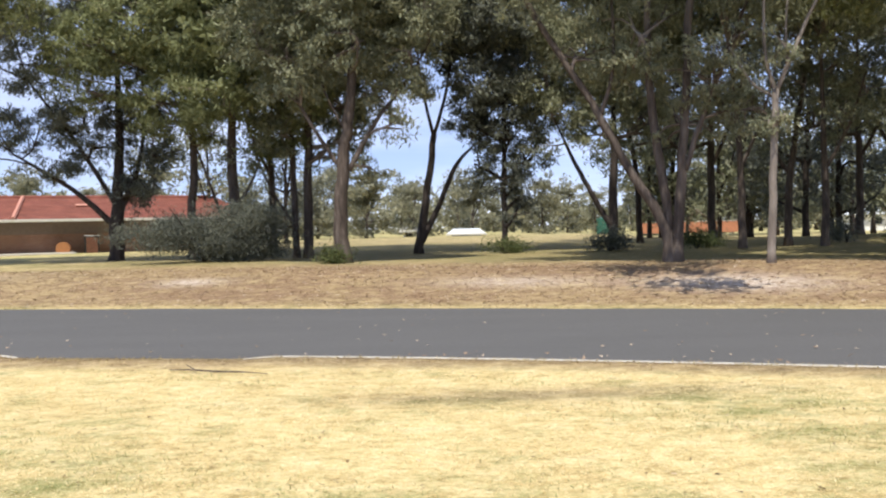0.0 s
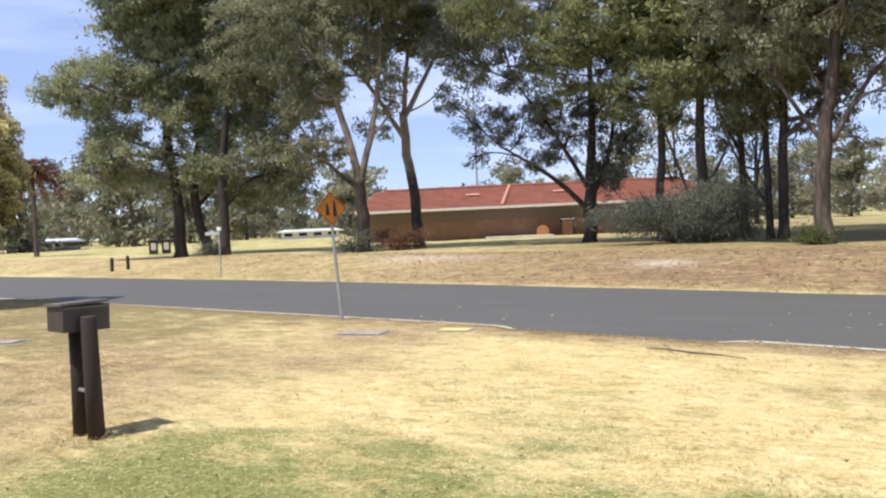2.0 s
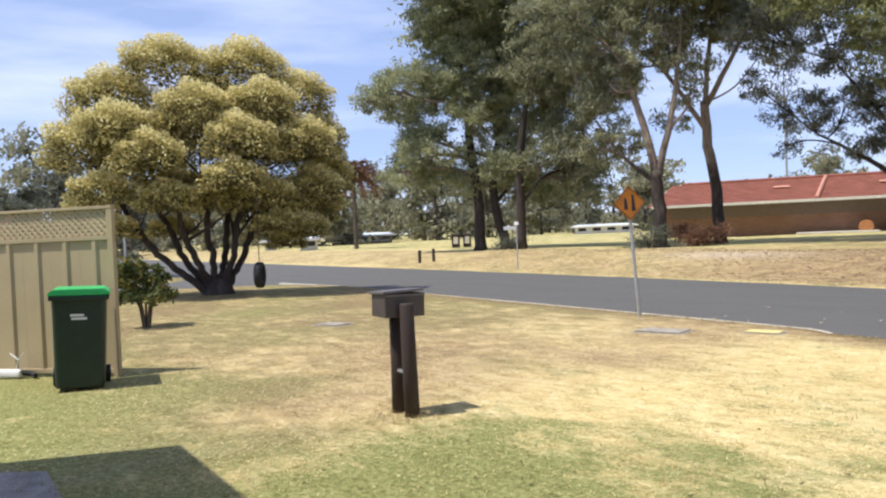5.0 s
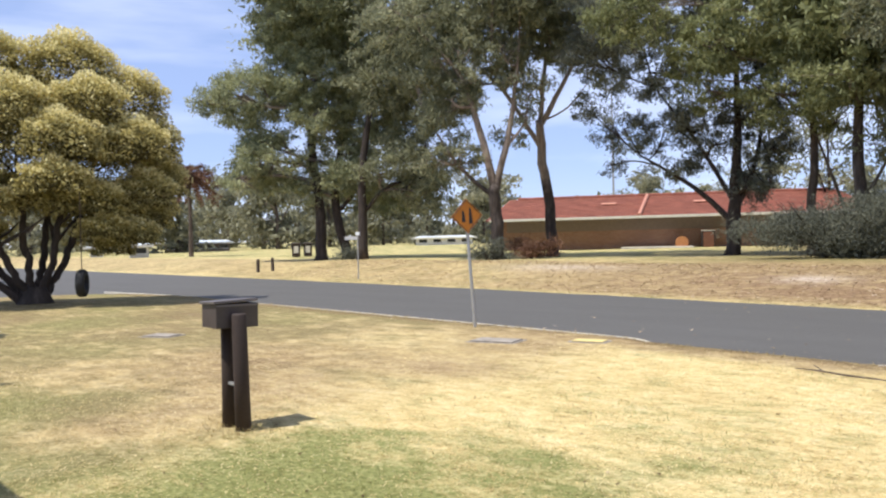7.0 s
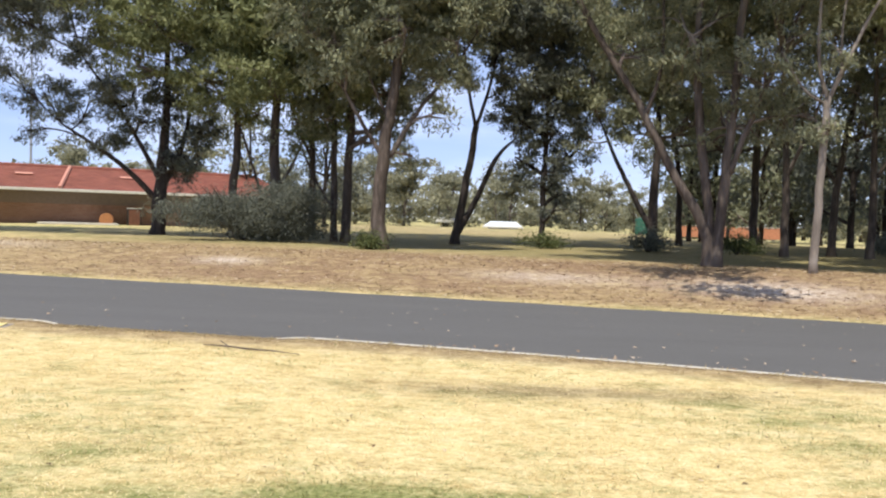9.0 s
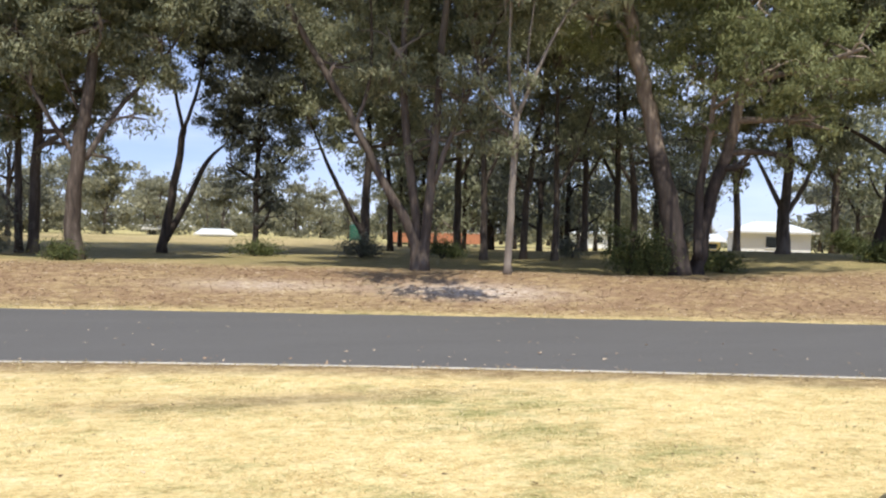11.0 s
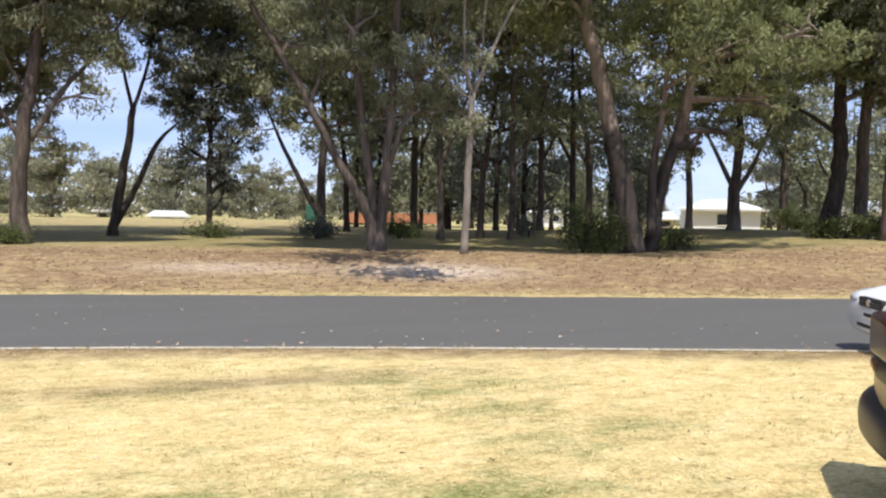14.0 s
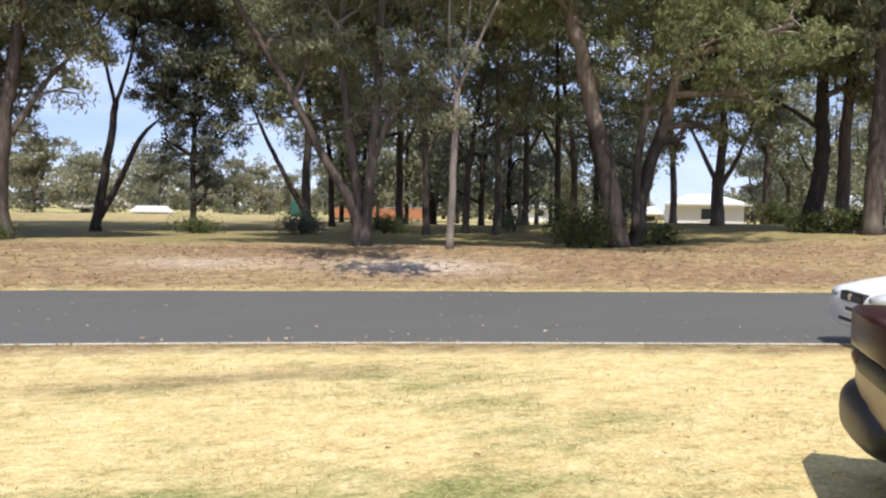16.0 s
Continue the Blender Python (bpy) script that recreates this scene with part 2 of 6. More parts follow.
WHITE_PAINT = plain("white_paint", (0.78, 0.78, 0.76), 0.5, vary=0.05)
YELLOW_PAINT = plain("yellow_lid_paint", (0.66, 0.53, 0.22), 0.7)
HOUSE_WHITE = plain("white_weatherboard", (0.80, 0.80, 0.79), 0.6, vary=0.05)
ROOF_PALE = plain("pale_steel_roof", (0.70, 0.74, 0.78), 0.4, vary=0.06)
ORANGE_BRICK = plain("orange_brick", (0.45, 0.19, 0.10), 0.9, vary=0.2)
GREEN_PAINT = plain("dark_green_tank", (0.03, 0.12, 0.08), 0.6)
DARK_GLASS = plain("dark_window_glass", (0.02, 0.025, 0.03), 0.08, vary=0.1, relief=0)

# ---- mesh helpers ----
def part(name, bm, material, parent=None, label="", smooth=False):
    me = bpy.data.meshes.new(name)
    bm.to_mesh(me)
    bm.free()
    me.materials.append(material)
    if smooth:
        me.shade_smooth()
    ob = new(name, me)
    ob.parent = parent
    return tagged(ob, label)


def thing(name, m, label, category, group="", kind=""):
    ob = new(name)
    ob.matrix_basis = m
    ob.empty_display_size = 0.2
    return tagged(ob, label, category, group, kind)


def box(bm, lo, hi, bevel=0.0):
    r = bmesh.ops.create_cube(bm, size=1.0, matrix=Matrix.LocRotScale([(a + b) / 2 for a, b in zip(lo, hi)], None, [b - a for a, b in zip(lo, hi)]))
    if bevel:
        edges = list({e for v in r["verts"] for e in v.link_edges})
        bmesh.ops.bevel(bm, geom=edges, offset=bevel, segments=2, affect="EDGES", profile=0.6)
    return bm


def boxed(lo, hi, bevel=0.0):
    return box(bmesh.new(), lo, hi, bevel)


def tube(bm, points, radii, sides=8, caps=True):
    """A round, tapered tube along a line of points."""
    pts, radii = [Vector([float(c) for c in p]) for p in points], [float(r) for r in radii]
    rings, side = [], Vector((1, 0.13, 0.07))
    for i, p in enumerate(pts):
        d = (pts[min(i + 1, len(pts) - 1)] - pts[max(i - 1, 0)]).normalized()
        a = (side - d * side.dot(d)).normalized()
        b = d.cross(a)
        rings.append([bm.verts.new(p + radii[i] * (math.cos(k * math.tau / sides) * a + math.sin(k * math.tau / sides) * b)) for k in range(sides)])
    for r0, r1 in zip(rings, rings[1:]):
        for k in range(sides):
            bm.faces.new((r0[k], r0[(k + 1) % sides], r1[(k + 1) % sides], r1[k]))
    if caps:
        bm.faces.new(rings[0][::-1])
        bm.faces.new(rings[-1])
    return bm


def rod(a, b, r, r2=None, sides=12):
    return tube(bmesh.new(), [a, b], [r, r if r2 is None else r2], sides)


def extrude_outline(outline, depth, axis="y", bevel=0.0):
    """A flat outline of (u, v) pairs in the plane across the axis, given thickness along it."""
    bm = bmesh.new()
    put = {"y": lambda u, v, d: (u, d, v), "x": lambda u, v, d: (d, u, v), "z": lambda u, v, d: (u, v, d)}[axis]
    a = [bm.verts.new(put(u, v, 0)) for u, v in outline]
    b = [bm.verts.new(put(u, v, depth)) for u, v in outline]
    bm.faces.new(a)
    bm.faces.new(b[::-1])
    for i in range(len(a)):
        j = (i + 1) % len(a)
        bm.faces.new((a[i], b[i], b[j], a[j]))
    bmesh.ops.recalc_face_normals(bm, faces=bm.faces)
    if bevel:
        bmesh.ops.bevel(bm, geom=list(bm.edges), offset=bevel, segments=2, affect="EDGES")
    return bm


def curve_line(points, steps=5):
    """A smooth line through points (x, y, z, r)."""
    p = np.array(points, float)
    out = []
    for i in range(len(p) - 1):
        p0, p1, p2, p3 = p[max(i - 1, 0)], p[i], p[i + 1], p[min(i + 2, len(p) - 1)]
        for s in range(steps):
            t = s / steps
            out.append(0.5 * (2 * p1 + (p2 - p0) * t + (2 * p0 - 5 * p1 + 4 * p2 - p3) * t * t + (3 * p1 - p0 - 3 * p2 + p3) * t ** 3))
    out.append(p[-1])
    return np.array(out)


def leaf_mesh(name, at, size, tone, rng, wide=0.34, droop=0.5, up=0.0, fold=True):
    """Many pointed leaves, each of two triangles folded along its rib, or of one where they stay far off."""
    n = len(at)
    d = rng.normal(size=(n, 3))
    d[:, 2] -= droop
    d /= np.linalg.norm(d, axis=1)[:, None]
    s = np.cross(d, rng.normal(size=(n, 3)) + np.array([0, 0, up]))
    s /= np.linalg.norm(s, axis=1)[:, None] + 1e-9
    nrm = np.cross(d, s)
    L = (size * rng.uniform(0.7, 1.3, n))[:, None]
    v = np.empty((n, 4, 3))
    v[:, 0] = at - d * L * 0.5
    v[:, 1] = at + s * L * wide * 0.5 + nrm * L * 0.08
    v[:, 2] = at + d * L * 0.5
    v[:, 3] = at - s * L * wide * 0.5 + nrm * L * 0.08
    me = bpy.data.meshes.new(name)
    if not fold:
        v[:, 3] = at - d * L * 0.45 - s * L * wide * 0.6
        v[:, 1] = at - d * L * 0.45 + s * L * wide * 0.6
        v = np.ascontiguousarray(v[:, 1:])
    per, faces = v.shape[1], 2 if fold else 1
    me.vertices.add(per * n)
    me.vertices.foreach_set("co", v.ravel().astype(np.float32))
    k = np.arange(n)[:, None] * per
    idx = np.hstack([k, k + 1, k + 2, k, k + 2, k + 3] if fold else [k, k + 1, k + 2]).ravel()
    me.loops.add(3 * faces * n)
    me.loops.foreach_set("vertex_index", idx.astype(np.int32))
    me.polygons.add(faces * n)
    me.polygons.foreach_set("loop_start", (np.arange(faces * n) * 3).astype(np.int32))
    a = me.attributes.new("tone", "FLOAT", "FACE")
    a.data.foreach_set("value", np.repeat(tone, faces).astype(np.float32))
    me.update(calc_edges=True)
    return me


def foliage(rng, blobs, per, spread, hollow=0.45):
    """Leaf places in clusters that fill ellipsoids (x, y, z, rx, rz, weight): places, tones and the clusters' centres."""
    at, tone, hubs = [], [], []
    for x, y, z, rx, rz, w in blobs:
        count = max(5, int(w * per * rx * rx * rz / 66))
        dirs = rng.normal(size=(count, 3))
        dirs /= np.linalg.norm(dirs, axis=1)[:, None]
        rad = rng.uniform(hollow ** 3, 1, count) ** (1 / 3)
        c = dirs * rad[:, None] * np.array([rx, rx, rz]) * rng.uniform(0.75, 1.1, (count, 1)) + np.array([x, y, z])
        hubs.append(c)
        m = rng.integers(38, 94, count)
        own = rng.uniform(0, 0.45, count)
        big = rng.uniform(0.6, 1.35, count)
        w_ = np.repeat(np.arange(count), m)
        p = c[w_] + rng.normal(size=(len(w_), 3)) * (spread * big[w_])[:, None] * np.array([1, 1, 0.62])
        at.append(p)
        tone.append(np.clip(own[w_] + rng.uniform(0, 0.55, len(w_)), 0, 1))
    return np.concatenate(at), np.concatenate(tone), hubs


def tree(az, d, z, label, stems, blobs, seed, bark=None, leaf=None, per=760, size=0.2, spread=0.3, wide=0.36, sides=9, group="gum trees along the far verge", m=None, twigs=9, thin=0.8):
    """A tree whose stems are lines (x, y, z, radius) and whose crown fills blobs about its limbs.
    It stands d metres off, az degrees to the left; its own x runs across that direction."""
    rng, near = np.random.default_rng(seed), m is None
    if near:
        m = pose(-d * math.sin(radians(az)), d * math.cos(radians(az)), z, 0, 0, az)
    root = thing("tree", m, label, "tree", group)
    wood, nodes_at = bmesh.new(), []
    for k, stem in enumerate(stems):
        line = curve_line(stem)
        wob = rng.normal(size=(len(line), 2)) * 0.09 * line[:, 3:4]
        wob[0] = 0
        line[:, :2] += wob
        if k == 0 or line[0, 2] < 0.3:
            line[0, 3] *= 1.35
            line[0, 2] -= 0.15
        line[:, 3] *= thin
        tube(wood, line[:, :3], np.maximum(line[:, 3], 0.012), sides)
        nodes_at.append(line)
    part("trunk", wood, bark or BARK, root, smooth=True)
    at, tone, hubs = foliage(rng, blobs, per * (1.4 if near else 1.0), spread * (0.64 if near else 0.78))
    alln = np.concatenate(nodes_at)
    limbs = bmesh.new()
    for (x, y, zz, rx, rz, w), c in zip(blobs, hubs):
        mid = np.array([x, y - 0.5 * rx, zz])
        low = alln[alln[:, 2] < zz + 0.3 * rz] if (alln[:, 2] < zz + 0.3 * rz).any() else alln
        src = low[np.argmin(np.linalg.norm(low[:, :3] - mid + [0, 0, 0.5 * rz], axis=1))]
        r0 = max(0.035, min(src[3] * 0.7, 0.12))
        bend = (src[:3] + mid) / 2 + rng.normal(size=3) * 0.12 * rx
        bl = curve_line([(*src[:3], r0), (*bend, r0 * 0.8), (*mid, r0 * 0.5)], 4)
        tube(limbs, bl[:, :3], bl[:, 3], 6)
        for q in c[rng.permutation(len(c))[:twigs]]:
            s = bl[rng.integers(3, len(bl))]
            mm = (s[:3] + q) / 2 + rng.normal(size=3) * 0.1 * rx + [0, 0, 0.08 * rx]
            tl = curve_line([(*s[:3], s[3] * 0.7), (*mm, s[3] * 0.5), (*q, 0.012)], 3)
            tube(limbs, tl[:, :3], tl[:, 3], 5, False)
    tagged(part("branchwork", limbs, bark if bark in (BARK_SHED, BARK_PALE) or leaf is LEAF_DARK else BARK_LIMB, root, smooth=True), kind="stuff")
    me = leaf_mesh("crown", at, size * (0.96 if near else 1.05), tone, rng, wide * (0.8 if near else 1.0), droop=0.9, up=0.9, fold=near)
    me.materials.append(leaf or LEAF)
    new("crown", me).parent = root
    return root


# ---- ground and road ----
def bend(x, k, c):
    return k * np.logaddexp(0, (np.asarray(x, float) + c) / k)


def smooth(a, b, x):
    t = np.clip((np.asarray(x, float) - a) / (b - a), 0, 1)
    return t * t * (3 - 2 * t)


def near_edge(x):
    x = np.maximum(np.asarray(x, float), -22.0)
    crossing = smooth(-5.85, -5.25, x) * (1 - smooth(-2.6, -2.0, x))
    return 9.983 - 0.191 * bend(x, 2.418, 0.328) - 0.13 * x - 0.24 * crossing


def far_edge(x):
    return 17.735 - 0.157 * bend(x, 8.0, 8.469) - 0.115 * np.asarray(x, float)


def side_street(x, y):
    """How far a place lies inside the side street that meets the road, in metres; below nought outside it."""
    x, y = np.asarray(x, float), np.asarray(y, float)
    u = np.clip((y - (near_edge(x) - 3.5)) / 3.5, 0, 1)
    return 3.1 + 3.5 * (1 - np.sqrt(1 - u * u)) - np.abs(x + 29.6)


def wave(x, y, s, o):
    """A smooth pattern of long swells, about -1 to 1."""
    return (np.sin(x / s + o) * np.cos(y / s * 0.8 - o * 1.7) + np.sin((x + 1.7 * y) / (s * 1.9) + 2.3 * o)) / 2


def height(x, y):
    x, y = np.asarray(x, float), np.asarray(y, float)
    s, n = (y - far_edge(x)) * 0.957, (near_edge(x) - y) * 0.957
    mound = 0.55 * smooth(13, 25, x) * smooth(3, 8, s) * (1 - smooth(22, 40, s))
    bank = 0.5 * smooth(0.2, 5.6, s) + mound + 0.05 * wave(x, y, 1.7, 0.4) * smooth(0.5, 3, s)
    lawn = 0.085 + 0.04 * smooth(0.4, 5, n) + 0.1 * np.exp(-((x + 21.0) / 3.5) ** 2 - ((y - 8.4) / 2.6) ** 2) + 0.012 * wave(x, y, 1.1, 1.0) * smooth(0.4, 2, n)
    bank = bank - 0.6 * smooth(34, 70, s) * smooth(14, 26, x)
    road = (s < 0) & (n < 0)
    lawn = np.where(side_street(x, y) > 0, -0.06, lawn)
    return np.where(s >= 0, bank + 0.01, np.where(n >= 0, lawn, np.where(road, -0.06, 0)))


def ground_sheet():
    xs = np.concatenate([-np.geomspace(1500, 45, 26), np.arange(-44, -7, 0.3), np.arange(-7, -1, 0.15), np.arange(-1, 36, 0.3), np.geomspace(36, 1500, 28)])
    span = np.concatenate([-np.geomspace(900, 6.2, 24), np.arange(-6, -0.02, 0.3), [-0.02, 0.02]])
    beyond = np.concatenate([[-0.02, 0.02], np.arange(0.25, 12, 0.35), np.geomspace(12.4, 1500, 40)])
    X, Y = [], []
    for x in xs:
        a, b = float(near_edge(x)), float(far_edge(x))
        col = np.concatenate([a + span, np.linspace(a + 0.4, b - 0.4, 5), b + beyond])
        X.append(np.full(len(col), x))
        Y.append(col)
    X, Y = np.array(X), np.array(Y)
    Z = height(X, Y)
    n, k = X.shape
    me = bpy.data.meshes.new("ground")
    i = (np.arange(n - 1)[:, None] * k + np.arange(k - 1)[None]).ravel()
    me.from_pydata(np.stack([X, Y, Z], -1).reshape(-1, 3).tolist(), [], np.stack([i, i + k, i + k + 1, i + 1], -1).tolist())
    s, nn = (Y - far_edge(X)) * 0.957, (near_edge(X) - Y) * 0.957
    worn = wave(X, Y, 0.75, 0.3) * wave(X, Y, 1.9, 2.0)
    litter = (0.3 + 0.95 * smooth(0.5, 1.5, s + 0.35 * wave(X, Y, 0.7, 1.1))) * (s > 0) * (1 - smooth(6.0, 9.5, s)) * (0.85 + 0.15 * wave(X, Y, 0.9, 2.0)) * (1 - 0.5 * smooth(-5, -15, X))
    litter = np.maximum(litter, (0.92 - 0.36 * smooth(6.5, 10, s + 0.6 * wave(X, Y, 0.9, 0.5))) * smooth(0, 1, s) * (1 - smooth(45, 110, s)) * smooth(-26, -10, X))
    litter = np.maximum(litter, 0.85 * (1 - smooth(0.4, 0.95 + 0.25 * wave(X, Y, 0.8, 0.0), nn)) * (nn >= 0))
    tan = smooth(-4.6, -7.0, X) * (0.62 + 0.25 * wave(X, Y, 0.75, 0.3)) + 0.5 * np.exp(-((X + 6.1) / 1.1) ** 2 - ((Y - 7.1) / 0.6) ** 2) + 0.35 * np.exp(-((X + 6.3) / 1.2) ** 2 - ((Y - 2.75) / 0.25) ** 2)
    # green grass by the house, coloured darker to deepen the eave's shadow
    corner = smooth(-3.2, -4.2, X) * smooth(2.6, 1.9, Y)
    litter = np.where(nn > 0, np.clip(np.maximum(litter, tan), 0, 1) * (1 - corner), litter)
    litter = np.maximum(litter, 0.8 * np.exp(-((X - 0.8) / 1.9) ** 2 - ((Y - 7.35 - 0.06 * X) / 0.3) ** 2))
    R = np.hypot(X, Y)
    lawn = 0.25 + 0.5 * smooth(7.2, 4.9, R + 0.45 * wave(X, Y, 0.5, 1.0) + 0.3 * wave(X, Y, 0.23, 3.0) - 0.35 * smooth(-4, -6, X)) * smooth(-1.2, -4.0, X) + 0.36 * smooth(5.0, 4.3, R) + 0.6 * np.exp(-((X + 7.7) / 1.2) ** 2 - ((Y - 3.3) / 0.8) ** 2)
    lawn = lawn + 0.3 * np.exp(-((X + 6.6) / 0.6) ** 2 - ((Y - 6.2) / 0.35) ** 2) + 0.22 * np.exp(-((X - 2.3) / 1.3) ** 2 - ((Y - 6.7) / 0.5) ** 2) + 0.25 * np.exp(-((X - 3.0) / 0.6) ** 2 - ((Y - 4.9) / 0.4) ** 2)
    lawn = lawn + 0.35 * np.exp(-((X - 0.8) / 1.7) ** 2 - ((Y - 7.35) / 0.3) ** 2) + 0.2 * (1 - smooth(0.35, 0.75, nn)) + 0.4 * smooth(-7, -12, X) + 0.6 * np.exp(-((X + 0.6) / 0.55) ** 2 - ((Y - 4.2) / 0.4) ** 2)
    green = np.where(nn > 0, lawn + 0.5 * corner, 0.38 + 0.14 * smooth(6, 12, s) + 0.2 * smooth(6.5, 9.5, s) * (1 - smooth(26, 45, s)) * smooth(-16, -9, X))
    sand = 0.95 * np.exp(-((X - 6.2) / 1.7) ** 2 - ((s - 3.1) / 0.75) ** 2) + 0.8 * np.exp(-((X + 6.6) / 0.9) ** 2 - ((s - 3.6) / 0.5) ** 2)
    sand = sand + 0.6 * np.exp(-((X - 1.6) / 1.7) ** 2 - ((s - 3.4) / 0.6) ** 2) + 0.7 * np.exp(-((X + 15.5) / 2.5) ** 2 - ((s - 4.4) / 0.8) ** 2)
    sand = sand + 1.5 * np.exp(-((X + 5.75 + .1 * np.sin(9 * Y)) / 0.5) ** 2 - ((Y - 1.62 - .1 * np.sin(7 * X)) / 0.32) ** 2)
    a = me.color_attributes.new("zone", "FLOAT_COLOR", "POINT")
    rgba = np.stack([litter, np.clip(green, 0, 1), np.clip(sand, 0, 1), np.ones_like(X)], -1)
    a.data.foreach_set("color", rgba.ravel().astype(np.float32))
    me.materials.append(GROUND)
    me.shade_smooth()
    return tagged(new("ground", me), "dry yellow lawn and leaf-strewn brown verge under gum trees", "ground", kind="structure")


def road_sheet():
    xs = np.concatenate([np.arange(-160, -30, 4), np.arange(-30, -7, 0.5), np.arange(-7, -1, 0.15), np.arange(-1, 30, 0.5), np.arange(30, 160, 4)])
    bm, rows = bmesh.new(), []
    for x in xs:
        a, b = float(near_edge(x)) + 0.0, float(far_edge(x)) + 0.06 * math.sin(x * 1.9) * math.sin(x * 0.7) + 0.1
        rows.append([bm.verts.new((x, a + (b - a) * f, 0.012 + 0.05 * math.sin(math.pi * f))) for f in np.linspace(0, 1, 9)])
    for r, q in zip(rows, rows[1:]):
        for i in range(8):
            bm.faces.new((r[i], q[i], q[i + 1], r[i + 1]))
    bmesh.ops.recalc_face_normals(bm, faces=bm.faces)
    return tagged(part("road", bm, ASPHALT, smooth=True), "grey asphalt street with no markings", "road", kind="structure")


def side_road():
    bm, rows = bmesh.new(), []
    for y in np.concatenate([np.arange(-60, 6, 3), np.linspace(6, 13.5, 26)]):
        u = min(max((y - 9.34) / 3.5, 0), 1)
        w = 3.1 + 3.5 * (1 - math.sqrt(1 - u * u))
        rows.append([bm.verts.new((-29.6 + w * f, y, 0.008 + 0.03 * (1 - f * f))) for f in np.linspace(-1, 1, 7)])
    for r, q in zip(rows, rows[1:]):
        for i in range(6):
            bm.faces.new((r[i], r[i + 1], q[i + 1], q[i]))
    return tagged(part("road", bm, ASPHALT, smooth=True), "grey asphalt side street joining at a rounded corner", "road", kind="structure")


ground_sheet()
road_sheet()
side_road()


def on_ground(az, d, sink=0.0):
    x, y = -d * math.sin(radians(az)), d * math.cos(radians(az))
    return x, y, float(height(x, y)) - sink

# ---- trees of the far verge ----
def verge_tree(az, d, label, stems, blobs, seed, **more):
    x, y, z = on_ground(az, d)
    root = tree(az, d, z, label, stems, blobs, seed, **more)
    # an unseen high canopy, broader and coarser, added to shade what is below
    if d < 60 and az < 60:
        rng = np.random.default_rng(seed + 1000)
        top = max(p[2] for st in stems for p in st)
        high = [(rng.uniform(-2.5, 2.5), rng.uniform(-2, 3), top + .5, 2.8, 1.3, 1.2), (rng.uniform(-2, 2), rng.uniform(-1, 3), top + 2.5, 3.2, 1.8, 1.2), (rng.uniform(-3, 3), rng.uniform(-3, 1), top + 4.5, 3.0, 1.8, 1.2)]
        # more unseen clumps, spread back over the park to darken its floor
        if az < 30 and more.get("leaf") is not LEAF_LIGHT:
            deep = -14 < az < 10
            for _ in range(9 if deep else 6 if az < 14 else 4):
                q = rng.uniform(-1.0, 13) if deep else rng.uniform(-2.5, 5.0) if az < -14 else rng.uniform(-2, 5)
                high.append((rng.uniform(-4.5, 4.5), q, max(top + .5, 4.0 + (d + q) * .3) + rng.uniform(0, 1.5), rng.uniform(1.6, 2.5), 1.0, 1.7))
        # unseen clumps set forward so that their shade falls on the bank
        if -45 < az < -17 and d < 40:
            for _ in range(3):
                high.append((rng.uniform(-4, 4), rng.uniform(-7.5, -4.5), max(8.5, .36 * d) + rng.uniform(0, 1.8), rng.uniform(1.2, 1.8), .8, 1.6))
        limbs = bmesh.new()
        for bx, by, bz, *_ in high:
            tube(limbs, [(stems[0][-1][0], 0, top - 1.0), (bx * .5, by * .5, (top + bz) / 2 + .2), (bx, by, bz)], [.07, .05, .02], 5)
        tagged(part("upper_shade_branchwork", limbs, BARK_LIMB, root), kind="stuff")
        at, tone, _ = foliage(rng, high, 110, .42)
        me = leaf_mesh("upper_shade_crown", at, .4, tone, rng, .3, droop=.9, fold=False)
        me.materials.append(more.get("leaf") or LEAF)
        new("upper_shade_crown", me).parent = root
    return root


verge_tree(49.87, 46, "tall dark-trunked gum with a dense drooping crown", [[(0, 0, 0, .42), (0, 0, 2.5, .36), (-.3, 0, 6, .28), (-.8, 0, 12, .1)]],
           [(-3.9, 0, 9.0, 2.5, 2.0, 1), (-5.7, 0, 8.6, 1.2, 1.0, .8), (-2.5, 0, 5.5, 2.2, 1.8, 1), (-1.2, 0, 12.6, 2.6, 2.2, 1), (0, 0, 10, 3, 2.5, 1), (0, -1, 14, 3, 2.4, 1), (-4.2, 0, 4.6, 1.5, 1.2, .8)], 11, bark=BARK_DARK, size=.24, spread=.34, per=620, leaf=LEAF_GREY)
verge_tree(47.99, 46, "gum with a leaning trunk and heavy crown", [[(0, 0, 0, .36), (-.6, 0, 2.9, .3), (-.3, 0, 6, .22), (.8, 0, 12, .08)], [(-.5, 0, 2.6, .15), (.6, 0, 4, .12), (1.6, 0, 6.5, .06)]],
           [(0, 0, 5.6, 2, 1.6, 1), (1.5, 0, 8.2, 2.6, 2.2, 1), (2, 0, 12.2, 3, 2.6, 1), (.2, -1.6, 4.4, 1.6, 1.1, 1), (-1.4, -1, 8, 2, 1.8, 1), (.6, .8, 3.7, 1.9, 1.1, 1.2), (2.8, .6, 3.5, 1.9, 1.1, 1.2), (-2.4, .6, 4.0, 1.6, 1.1, 1.1), (-4.6, .4, 6.6, 1.5, 1.2, 1), (4.6, .6, 4.6, 1.6, 1.2, 1.1)], 12, bark=BARK_DARK, size=.24, spread=.34, per=620, leaf=LEAF_GREY)
